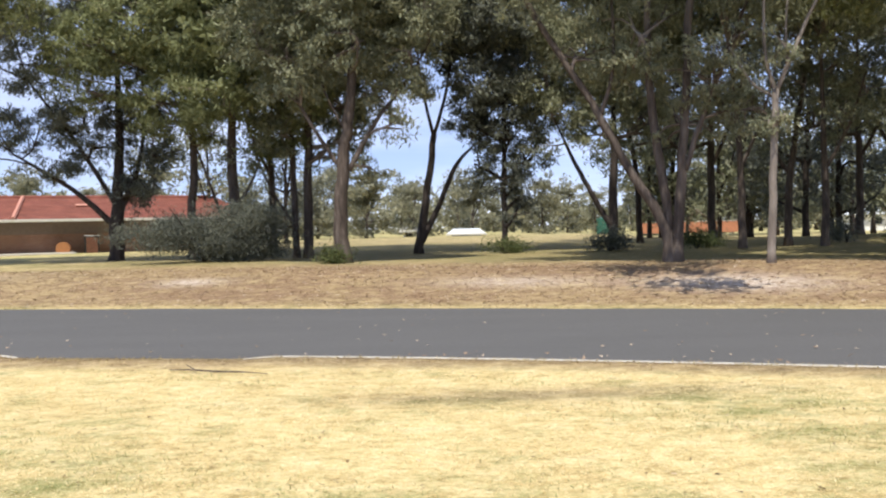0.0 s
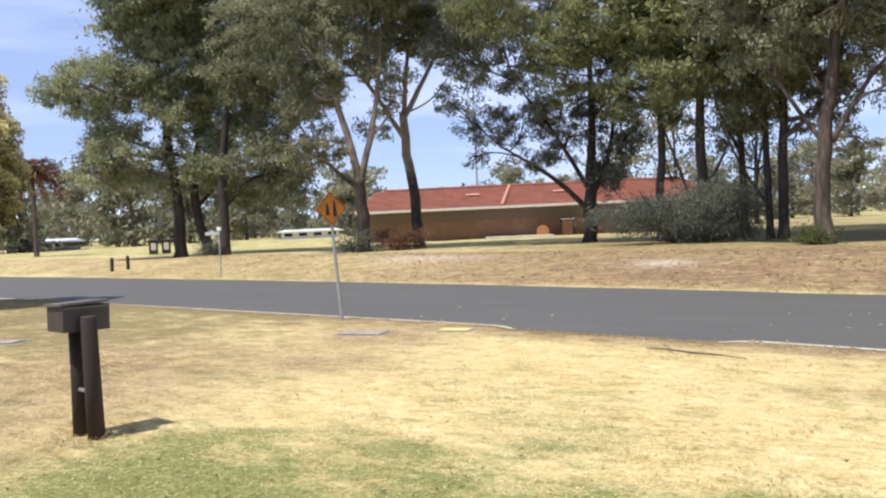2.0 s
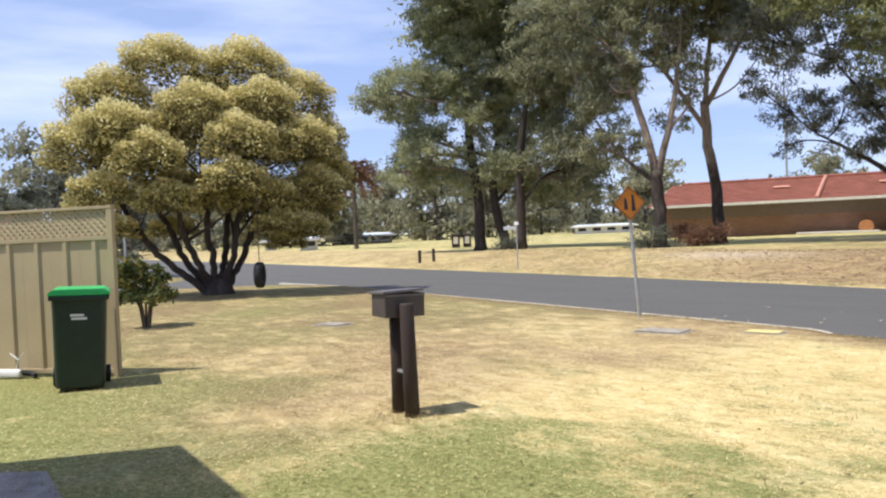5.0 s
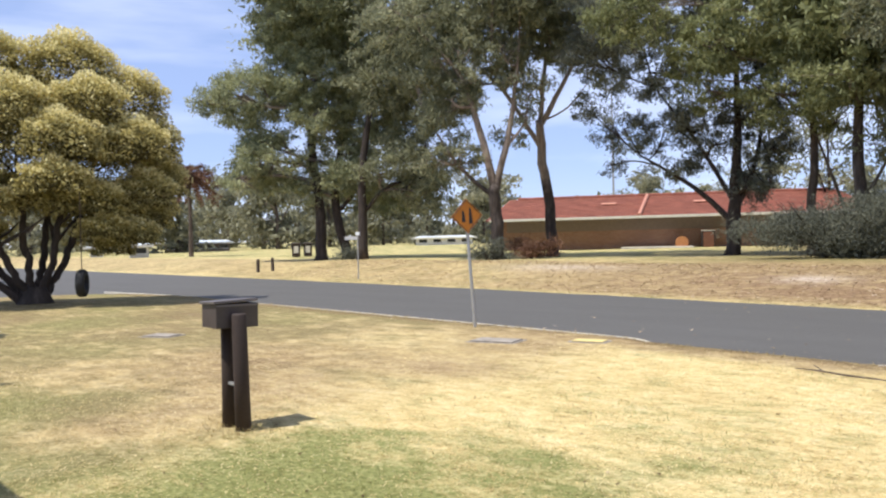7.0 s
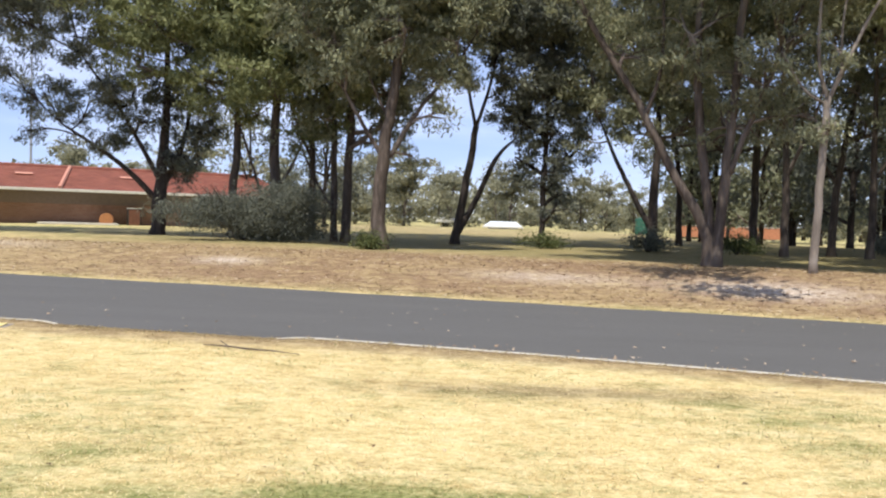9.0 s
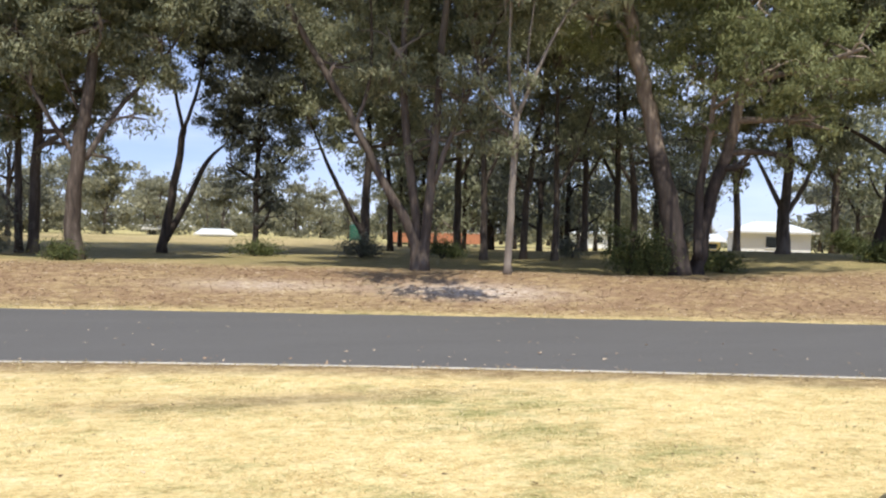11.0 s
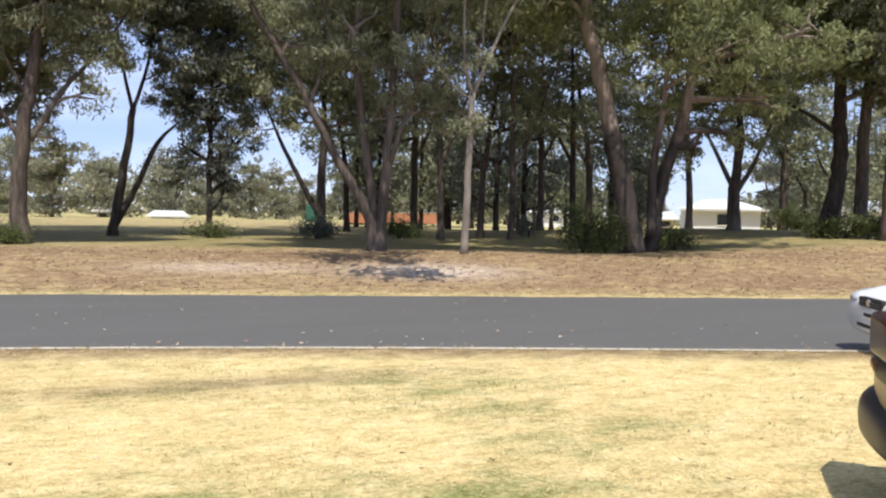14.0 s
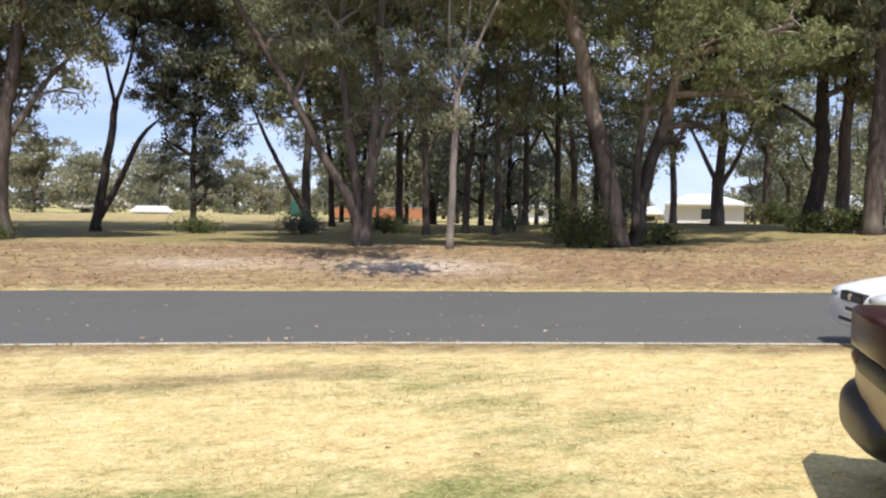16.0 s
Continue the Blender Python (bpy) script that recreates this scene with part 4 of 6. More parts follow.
def shrub(az, d, rx, rz, label, seed, leaf, count=4, size=.14, stems=6, name="shrub", z=None):
    """Several stems from one foot with leaves down to the ground."""
    rng = np.random.default_rng(seed)
    x, y, zz = on_ground(az, d)
    root = thing(name, pose(x, y, zz, 0, 0, az), label, "shrub")
    wood = bmesh.new()
    for k in range(stems):
        a, q = rng.uniform(0, math.tau), rng.uniform(.3, .8)
        tube(wood, [(0, 0, -.05), (math.cos(a) * rx * q * .4, math.sin(a) * rx * q * .4, rz * .7), (math.cos(a) * rx * q, math.sin(a) * rx * q, rz * 1.5)], [.03, .022, .008], 5)
    tagged(part("stemwork", wood, BARK_DARK, root), kind="stuff")
    blobs = [(rng.uniform(-.75, .75) * rx, rng.uniform(-.3, .3) * rx, rz * rng.uniform(.35, 1.25), rx * rng.uniform(.3, .55), rz * rng.uniform(.4, .75), 1.6) for _ in range(int(count * 1.6))]
    at, tone, _ = foliage(rng, blobs, 1500, .24, .05)
    at = at[at[:, 2] > .02]
    me = leaf_mesh("foliage", at, size, tone[:len(at)], rng, .22, droop=-.2)
    me.materials.append(leaf)
    new("foliage", me).parent = root
    return root


shrub(16.39, 31, 2.9, 1.3, "dense grey-green shrub under the gums", 200, LEAF_DARK, 9, .13, 14)
shrub(13.8, 31, 1.3, .7, "low shrub at a gum's foot", 201, LEAF_DARK, 5, .15)
shrub(7.8, 26.6, .5, .35, "tufted bush at a tree's foot", 202, LEAF_SHRUB, 3)
shrub(-4.16, 33, .9, .3, "low leafy bush at a tree's foot", 203, LEAF_SHRUB, 4)
shrub(-11.38, 32.5, .85, .5, "rounded grassy bush at a gum's foot", 204, LEAF_DARK, 5)
shrub(-17.03, 34, .9, .4, "low leafy bush in the grass", 205, LEAF_SHRUB, 4)
shrub(-29.8, 25.6, 1.05, .85, "dense green shrub beside the old gum", 206, LEAF_SHRUB, 7, .13)
shrub(-31.3, 25.4, .7, .6, "dense green shrub beside the old gum", 207, LEAF_SHRUB, 5, .13)
shrub(-35.79, 27, .6, .35, "grassy bush at a gum's foot", 208, LEAF_SHRUB, 4)
shrub(-26.04, 37, .5, .5, "small bush under the trees", 209, LEAF_DARK, 3)
shrub(38.38, 37, .8, .55, "dark bush at a gum's foot", 210, LEAF_DARK, 4)
shrub(35.22, 38, 1.2, .55, "dry reddish-brown bush near the brick building", 211, LEAF_DRY, 5, .18)
shrub(47.69, 44, .7, .4, "small dark bush between gum trunks", 212, LEAF_DARK, 4)
shrub(-43.43, 50, 1.1, .8, "clipped rounded garden bush", 213, LEAF_SHRUB, 7, .2)
shrub(-46.12, 31, 1.3, .4, "dry grass clump on the bank's crest", 214, LEAF_SHRUB, 5, .2)


def golden_tree():
    """A spreading garden tree of rounded, gold-tipped domes, toned darker within as shade, on bare forked stems."""
    rng = np.random.default_rng(300)
    az, d = 67.81, 22.6
    x, y, z = on_ground(az, d)
    root = thing("golden_tree", pose(x, y, z, 0, 0, az) @ Matrix.Diagonal((.93, .72, .905, 1)), "spreading golden-leaved garden tree with bare forked stems", "tree")
    wood = bmesh.new()
    for ex, ey, ez in ((-3.0, -.3, 3.2), (-1.9, .5, 3.2), (-1.2, -.8, 3.3), (-.3, -.4, 3.4), (.4, .5, 3.3), (.9, -.5, 3.3), (1.5, .2, 3.3)):
        ln = curve_line([(.07 * ex, .07 * ey, -.1, .13), (.2 * ex, .2 * ey, .35, .11), (.43 * ex, .45 * ey, .95, .095), (.66 * ex + .08 * ey, .7 * ey, 1.8, .09), (.92 * ex, ey, ez, .05), (1.2 * ex, 1.2 * ey, ez + 1.2, .02)])
        ln[4:, :2] += rng.normal(size=(len(ln) - 4, 2)) * .03
        tube(wood, ln[:, :3], ln[:, 3], 9)
        for _ in range(4):
            q = ln[rng.integers(14, len(ln))]
            e = q[:3] + np.array([rng.normal() * .7, rng.normal() * .7, rng.uniform(.5, 1.3)])
            tube(wood, [q[:3], (q[:3] + e) / 2 + rng.normal(size=3) * .1, e], [q[3] * .6, q[3] * .4, .008], 6)
    tube(wood, [(0, 0, -.15), (0, 0, .1), (0, 0, .45)], [.55, .42, .3], 12)
    part("trunk", wood, BARK_DARK, root, smooth=True)
    domes = [(-3.25, 0, 4.1, 1.45, 1.2), (-2.7, .3, 5.5, 1.4, 1.1), (-1.2, 0, 6.4, 1.5, 1.1), (1.0, .2, 6.3, 1.45, 1.2), (2.5, .2, 5.5, 1.2, 1.1), (-2.4, -1.6, 4.5, 1.25, .9), (-.4, -1.2, 5.0, 1.3, 1.0),
             (-1.6, -2.2, 3.7, 1.1, .9), (.7, -2.1, 4.1, 1.15, .95), (.5, -2.4, 3.1, 1.0, .7), (2.5, -1.6, 4.1, 1.0, .9), (1.4, -1.4, 5.2, 1.1, .9), (-2.9, -1, 2.9, 1.0, .7), (-1.2, -1.6, 2.6, 1.0, .7),
             (1.2, -1.2, 2.6, 1.2, .8), (2.8, -.6, 2.8, 1.0, .9), (3.0, 0, 4.2, 1.0, 1.1), (0, 1.8, 5.2, 1.8, 1.4), (-2, 1.8, 4.2, 1.7, 1.2), (2, 1.8, 4.2, 1.7, 1.2), (0, 0, 4.4, 2.2, 1.5), (2.2, .4, 2.6, 1.0, .7), (0, -.6, 2.7, 1.3, .7), (-1, .6, 2.9, 1.4, .8), (2.7, .2, 2.2, 1.1, .7), (1.6, .8, 2.3, 1.2, .8), (3.3, .3, 3.2, .9, .9), (-3.4, .5, 2.4, .9, .6), (2.5, -.7, 1.75, .8, .55), (-2.7, -.7, 1.9, .8, .55), (1.5, .9, 1.7, .9, .5), (-1.2, 1.2, 1.9, .9, .5), (2.5, -.4, 1.7, .7, .6), (2.0, .5, 1.4, .7, .5), (1.7, -1.2, 1.9, .8, .5)]
    at, tone = [], []
    for cx, cy, cz, rx, rz in domes:
        rz *= 1.12
        n = int(4700 * rx * rz)
        u = rng.normal(size=(n, 3))
        u /= np.linalg.norm(u, axis=1)[:, None]
        u[:, 2] = np.where(u[:, 2] < -.35, -u[:, 2], u[:, 2])
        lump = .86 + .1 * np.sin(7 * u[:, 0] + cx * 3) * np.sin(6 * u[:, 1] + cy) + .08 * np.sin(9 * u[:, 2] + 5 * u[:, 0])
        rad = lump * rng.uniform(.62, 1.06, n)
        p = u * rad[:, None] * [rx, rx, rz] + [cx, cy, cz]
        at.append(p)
        # paler outward and upward: gold tips, with sunlit tops and inner shade toned in
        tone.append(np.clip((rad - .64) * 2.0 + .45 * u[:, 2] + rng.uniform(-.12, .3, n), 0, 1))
    # filler leaves behind the domes, coloured dark as the crown's inner shade
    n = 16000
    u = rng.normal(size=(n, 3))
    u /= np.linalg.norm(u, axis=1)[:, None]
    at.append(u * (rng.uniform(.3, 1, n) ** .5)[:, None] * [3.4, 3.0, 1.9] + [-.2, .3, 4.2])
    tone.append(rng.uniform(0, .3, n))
    at, tone = np.concatenate(at), np.concatenate(tone)
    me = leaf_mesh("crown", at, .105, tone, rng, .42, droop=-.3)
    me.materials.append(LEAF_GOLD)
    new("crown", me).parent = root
    return root


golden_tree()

# ---- far buildings ----
def gable_roof(bm, L, W, z0, rise, over=0.6, hip=0.0):
    """A pitched roof with thickness over a plan L by W, ridge along x; hip pulls the ridge's ends in."""
    a, b = L / 2 + over, W / 2 + over
    lo = [bm.verts.new(v) for v in ((-a, -b, z0), (a, -b, z0), (a, b, z0), (-a, b, z0))]
    hi = [bm.verts.new((-a + hip, 0, z0 + rise)), bm.verts.new((a - hip, 0, z0 + rise))]
    for f in ((lo[0], lo[1], hi[1], hi[0]), (lo[2], lo[3], hi[0], hi[1]), (lo[1], lo[2], hi[1]), (lo[3], lo[0], hi[0]), (lo[3], lo[2], lo[1], lo[0])):
        bm.faces.new(f)
    return bm


def brick_hall():
    """The long brick hall with its red tiled roof."""
    mid, view = 56.0, radians(27.85)
    x0, y0 = -mid * math.sin(view) - 9.2 * math.cos(view), mid * math.cos(view) - 9.2 * math.sin(view)
    ln, ang = 22.6, 29.0
    root = thing("brick_hall", pose(x0, y0, .4, 0, 0, ang), "long low brown-brick hall with red tiled roof and white gutter", "building")
    w = 9.0
    part("wall", boxed((0, 0, -.2), (ln, .25, 2.18)), BRICK, root)
    part("wall", boxed((0, .25, -.2), (.25, w, 2.18)), BRICK, root)
    part("wall", boxed((ln - .25, .25, -.2), (ln, w, 2.18)), BRICK, root)
    part("wall", boxed((.25, w - .25, -.2), (ln - .25, w, 2.18)), BRICK, root)
    part("eave", boxed((-.7, -.95, 2.13), (ln + .7, w + .9, 2.19)), EAVE, root)
    part("gutter", boxed((-.75, -1.08, 2.1), (ln + .75, -.96, 2.27), .02), FASCIA, root, "white-painted gutter")
    # dark strip laid over the upper wall in place of the eave's shade
    part("band", boxed((.3, -.03, 1.35), (ln - .3, -.002, 2.12)), EAVE, root, "dark band put on the wall as eave shade")
    roof = part("roof", gable_roof(bmesh.new(), ln + .1, w, 0, 1.6, .95, 1.0), ROOF_TILE, root)
    roof.location = (ln / 2, w / 2, 2.2)
    # courses of tiles on the slope that faces the street
    RISE = 1.6
    for k in range(17):
        f = k / 17
        ya, za = -.95 + f * (w / 2 + .95), 2.2 + f * RISE
        ins = f * 1.0
        part("tile_course", boxed((-.9 + ins, ya, za + .005), (ln + .9 - ins, ya + .4, za + .04), .01), ROOF_TILE, root).rotation_euler = (0, 0, 0)
    hip_cap = tube(bmesh.new(), [(9.2, -.9, 2.33), (9.9, w / 2 - .3, 3.82)], [.13, .13], 6)
    part("ridge_cap", hip_cap, RIDGE_TILE, root, "faded pink ridge tiles")
    part("ridge_cap", tube(bmesh.new(), [(.6, w / 2, 3.82), (ln - .6, w / 2, 3.82)], [.13, .13], 6), ROOF_TILE, root)
    for u in (7.2, 13.4):
        patch = part("tile_patch", boxed((-.5, -.22, 0), (.5, .22, .04), .01), RIDGE_TILE, root, "patch of paler replaced tiles")
        patch.location, patch.rotation_euler = (u, 2.3, 3.22), (math.atan(1.6 / 5.45), 0, 0)
    part("path", boxed((8, -2.4, -.1), (12.5, -.3, .22), .03), CONCRETE, root, "pale concrete path")
    return root


brick_hall()


def small_house(az, d, L, W, h, rise, turn, wall, roof_mat, label, hip=1.5, openings=4, z=.4):
    root = thing("house", pose(-d * math.sin(radians(az)), d * math.cos(radians(az)), z, 0, 0, az + turn), label, "house", "distant houses")
    part("wall", boxed((-L / 2, -W / 2, -.3), (L / 2, W / 2, h)), wall, root)
    part("roof", gable_roof(bmesh.new(), L, W, h + .005, rise, .6, hip), roof_mat, root)
    part("fascia", boxed((-L / 2 - .62, -W / 2 - .66, h - .12), (L / 2 + .62, -W / 2 - .61, h + .06)), FASCIA, root)
    for k in range(openings):
        x = -L / 2 + L * (k + .5) / openings
        pane = part("window", boxed((x - .55, -W / 2 - .05, h * .42), (x + .55, -W / 2 - .005, h * .82)), DARK_GLASS, root)
        part("frame", boxed((x - .62, -W / 2 - .08, h * .42 - .08), (x + .62, -W / 2 - .051, h * .42)), WHITE_PAINT, pane)
    return root


small_house(-38.7, 84, 6.6, 6, 2.5, 1.0, 8, HOUSE_WHITE, ROOF_PALE, "white weatherboard house with a pale steel roof", 2.6, 1, z=-.1)
small_house(-35.1, 100, 1.9, 4, 1.5, .8, 8, YELLOW_PAINT, ROOF_PALE, "small cream house with a pale steel roof", .6, 1, z=-.1)
small_house(-49.0, 80, 7, 6, 2.5, 1.0, -6, HOUSE_WHITE, ROOF_PALE, "white house half hidden by gums", 1.5, 3, z=-.1)
small_house(-27.13, 120, 5, 5, 2.2, 1.0, 5, HOUSE_WHITE, ROOF_PALE, "small white house in the distance", 1, 2, z=-.2)
small_house(-1.48, 96, 3.4, 4, 1.2, .6, 0, ROOF_PALE, ROOF_PALE, "low pale-roofed building in the distance", .8, 1, z=-.4)
small_house(2.46, 105, 1.6, 2, 1.5, .5, 0, HOUSE_WHITE, FASCIA, "small cream hut in the distance", .4, 1, z=-.3)
small_house(12.6, 80, 2.2, 2, 1.2, .5, 10, YELLOW_PAINT, FASCIA, "small cream shed in the distance", .6, 1)
small_house(41.26, 118, 8, 5, 1.1, .3, 0, HOUSE_WHITE, ROOF_PALE, "long low white building across the field", 1, 4)
small_house(61.76, 73, 1.5, 1.5, 1.1, .2, 0, FASCIA, ROOF_PALE, "small pale amenities block", .4, 1)
small_house(64.34, 83, 1.1, 1.1, 1.0, .1, 0, FASCIA, ROOF_PALE, "small pale pump shed", .3, 1)
small_house(58.09, 112, 8, 5, 1.2, .35, 0, EAVE, ROOF_PALE, "low brick building across the field", 1, 5)
small_house(83.92, 62, 10, 8, 2.8, 1.6, 10, ORANGE_BRICK, ROOF_TILE, "tiled house down the side street", 2, 4)


def low_wall(az, d, L, h):
    root = thing("brick_wall", pose(-d * math.sin(radians(az)), d * math.cos(radians(az)), .4, 0, 0, az), "low orange-brick wall across the park", "wall")
    part("panel", boxed((-L / 2, -.12, 0), (L / 2, .12, h - .08)), ORANGE_BRICK, root)
    part("coping", boxed((-L / 2 - .05, -.16, h - .078), (L / 2 + .05, .16, h), .01), CONCRETE, root)


low_wall(-16.93, 92, 12, 1.25)

# ---- the near lawn and street furniture ----
def kerb():
    """Low concrete kerb in lengths, broken by a crossing for the drive."""
    root = thing("kerb", pose(0, 0, 0), "low pale concrete kerb with a dropped crossing", "kerb", kind="structure")
    xs = np.arange(-26, 26, 1.5)
    for a in xs:
        b = a + 1.48
        bm, rows = bmesh.new(), []
        for x in np.linspace(a, b, 8):
            y = float(near_edge(x))
            drop = .13 * float(smooth(-5.45, -5.1, x) * (1 - smooth(-2.75, -2.4, x)))
            prof = [(y - .1, -.05), (y - .1, .09 - drop), (y - .03, .094 - drop), (y + .005, .07 - drop * .6), (y + .04, .0)]
            rows.append([bm.verts.new((x, yy, zz)) for yy, zz in prof])
        for r, q in zip(rows, rows[1:]):
            for i in range(4):
                bm.faces.new((r[i], r[i + 1], q[i + 1], q[i]))
        bm.faces.new(rows[0][::-1])
        bm.faces.new(rows[-1])
        bmesh.ops.recalc_face_normals(bm, faces=bm.faces)
        part("kerb_length", bm, CONCRETE, root)
    return root


kerb()


def letterbox():
    root = thing("letterbox", pose(-5.63, 3.87, .115, 0, 1.2, 80), "brown steel letterbox on two dark timber posts", "letterbox")
    part("post", tube(bmesh.new(), [(-.005, .105, -.1), (-.012, .105, .5), (-.02, .105, .82)], [.064, .061, .059], 14), OLD_TIMBER, root, smooth=True)
    part("post", tube(bmesh.new(), [(.01, -.112, -.1), (-.015, -.125, .45), (-.04, -.145, .92), (-.04, -.145, .93)], [.063, .06, .057, .05], 14), OLD_TIMBER, root, smooth=True)
    body = part("box", boxed((-.2, -.088, .815), (.15, .19, 1.005), .006), BOX_STEEL, root)
    lid = part("lid", boxed((-.215, -.105, 1.008), (.145, .2, 1.03), .005), LID_STEEL, root, "dull grey sloping lid")
    lid.rotation_euler, lid.location = (radians(-2.5), radians(-2.2), 0), (.033, -.044, .006)
    part("lip", boxed((-.2, -.094, .985), (.15, -.0885, 1.0)), LID_STEEL, body)
    part("strap", boxed((-.045, -.07, .36), (-.02, .07, .38)), GALV, root, "galvanised strap")
    return root


def wheelie_bin():
    root = thing("wheelie_bin", pose(-9.4, 2.29, .11, 0, 2.0, 74), "dark green wheelie bin with bright green lid on the grass", "bin")
    bm = bmesh.new()
    rings = []
    for z, hx, hy, oy in ((.05, .232, .285, 0), (.1, .238, .29, 0), (.85, .258, .325, 0), (.96, .262, .335, 0), (.985, .28, .35, 0), (1.0, .28, .35, 0)):
        ring = []
        for sx, sy in ((-1, -1), (1, -1), (1, 1), (-1, 1)):
            for k in range(4):
                a = math.atan2(sy, sx) + radians((-45 + 30 * k))
                ring.append(bm.verts.new((sx * (hx - .05) + .05 * math.cos(a), sy * (hy - .05) + .05 * math.sin(a) + oy, z)))
        rings.append(ring)
    for r, q in zip(rings, rings[1:]):
        for i in range(16):
            bm.faces.new((r[i], r[(i + 1) % 16], q[(i + 1) % 16], q[i]))
    bm.faces.new(rings[0][::-1])
    bm.faces.new(rings[-1])
    body = part("body", bm, BIN_GREEN, root)
    lid = extrude_outline([(-.292, 1.005), (.292, 1.005), (.297, 1.03), (.24, 1.07), (-.24, 1.07), (-.297, 1.03)], .74, "y", .008)
    part("lid", lid, LID_GREEN, root, "bright green lid").location = (0, -.385, 0)
    part("rim", boxed((-.287, -.37, .955), (.287, .37, 1.0), .01), BIN_GREEN, root)
    part("handle", rod((-.24, .42, .98), (.24, .42, .98), .016), BIN_GREEN, root)
    for s in (-1, 1):
        wheel = part("wheel", rod((s * .235, .25, .1), (s * .285, .25, .1), .1, sides=20), RUBBER, root)
        part("hub", rod((s * .286, .25, .1), (s * .292, .25, .1), .035), BIN_GREEN, wheel)
    for z, w, o in ((.80, .13, -.02), (.765, .15, .0)):
        b = part("mark", boxed((o - w / 2, -.3275, z - .012), (o + w / 2, -.3205, z + .012)), WHITE_PAINT, body, "white printed mark")
    return root


def fence():
    """Steel sheet fence with a lattice top, ending at a post."""
    root = thing("fence", pose(-9.75, 2.77, .1, 0, 0, 218), "cream ribbed steel fence with lattice top", "fence")
    # its own x runs away from the end post
    L = 4.6
    for x in (0, 2.38, 4.6):
        part("post", boxed((x - .035, -.03, -.2), (x + .035, .03, 1.93), .004), CREAM_SHEET, root)
    part("top_rail", boxed((-.04, -.035, 1.93), (L + .04, .035, 1.965), .006), CREAM_SHEET, root)
    for a, b in ((.036, 2.344), (2.416, 4.564)):
        for z in (.06, 1.58):
            part("rail", boxed((a, -.022, z), (b, .022, z + .05), .004), CREAM_SHEET, root)
        x = a + .01
        while x < b - .1:
            w = min(.39, b - .01 - x)
            o = [(x, -.012), (x + w * .36, -.012), (x + w * .42, .014), (x + w * .52, .014), (x + w * .58, -.012), (x + w - .002, -.012), (x + w - .002, -.009), (x + w * .59, -.009), (x + w * .53, .017), (x + w * .41, .017), (x + w * .35, -.009), (x, -.009)]
            bm = extrude_outline(o, 1.47, "z")
            part("sheet_rib", bm, CREAM_SHEET, root).location = (0, 0, .11)
            x += w
        n = int((b - a) / .085)
        for s in (-1, 1):
            for k in range(-3, n + 3):
                x0 = a + k * .085
                p, q = (x0, 1.632), (x0 + s * .30, 1.928)
                # keep each slat inside its bay
                t0, t1 = 0.0, 1.0
                dx = q[0] - p[0]
                for lim, up in ((a, False), (b, True)):
                    f = (lim - p[0]) / dx
                    if (dx > 0) == up:
                        t1 = min(t1, f)
                    else:
                        t0 = max(t0, f)
                if t1 - t0 > .08:
                    pa = (p[0] + dx * t0, s * .006, p[1] + (q[1] - p[1]) * t0)
                    pb = (p[0] + dx * t1, s * .006, p[1] + (q[1] - p[1]) * t1)
                    part("slat", tube(bmesh.new(), [pa, pb], [.021, .021], 4), CREAM_SHEET, root).scale = (1, .3, 1)
    return root


def warning_sign():
    x, y = -8.71, 10.65
    root = thing("warning_sign", pose(x, y, .1, -1.0, -3.2, 66), "faded orange diamond warning sign on a leaning steel post", "road sign")
    part("post", rod((0, 0, -.2), (0, 0, 2.05), .027), GALV, root)
    plate = extrude_outline([(0, -.29), (.29, 0), (0, .29), (-.29, 0)], .004, "y", 0)
    pl = part("plate", plate, SIGN_YELLOW, root)
    pl.location = (0, -.035, 1.84)
    border = bmesh.new()
    for a, b in (((0, -.265), (.265, 0)), ((.265, 0), (0, .265)), ((0, .265), (-.265, 0)), ((-.265, 0), (0, -.265))):
        tube(border, [(a[0], -.003, a[1]), (b[0], -.003, b[1])], [.006, .006], 4)
    part("border", border, BLACK, pl)
    for sx, lo, hi in ((-.07, -.1, .07), (.06, -.13, .12)):
        part("symbol", extrude_outline([(sx - .035, lo), (sx + .035, lo), (sx + .02, hi), (sx - .012, hi + .03)], .003, "y"), BLACK, pl, "black symbol").location = (0, -.006, 0)
    part("bracket", boxed((-.03, -.03, 1.7), (.03, .0, 1.73)), GALV, root)
    return root


letterbox()
wheelie_bin()
fence()
warning_sign()


def tyre_swing():
    x, y = -18.88, 8.77
    root = thing("tyre_swing", pose(x, y, .12, 0, 0, 142), "black car tyre hung by a rope from the golden tree", "tyre swing")
    bm = bmesh.new()
    n, m = 28, 12
    grid = []
    for i in range(n):
        a = i * math.tau / n
        row = []
        for j in range(m):
            b = j * math.tau / m
            r = .24 + .085 * math.copysign(abs(math.cos(b)) ** .6, math.cos(b))
            row.append(bm.verts.new((r * math.cos(a), .1 * math.copysign(abs(math.sin(b)) ** .7, math.sin(b)), .62 + r * math.sin(a))))
        grid.append(row)
    for i in range(n):
        for j in range(m):
            bm.faces.new((grid[i][j], grid[(i + 1) % n][j], grid[(i + 1) % n][(j + 1) % m], grid[i][(j + 1) % m]))
    bmesh.ops.recalc_face_normals(bm, faces=bm.faces)
    part("tyre", bm, RUBBER, root, smooth=True)
    part("rope", rod((0, 0, .93), (0, 0, 3.2), .012, sides=6), BARK, root)
    return root


tyre_swing()


RUST = plain("rusty_brown_paint", (0.15, 0.062, 0.035), 0.8, vary=0.3)
ORANGE = plain("faded_orange_paint", (0.36, 0.15, 0.05), 0.6, vary=0.25)


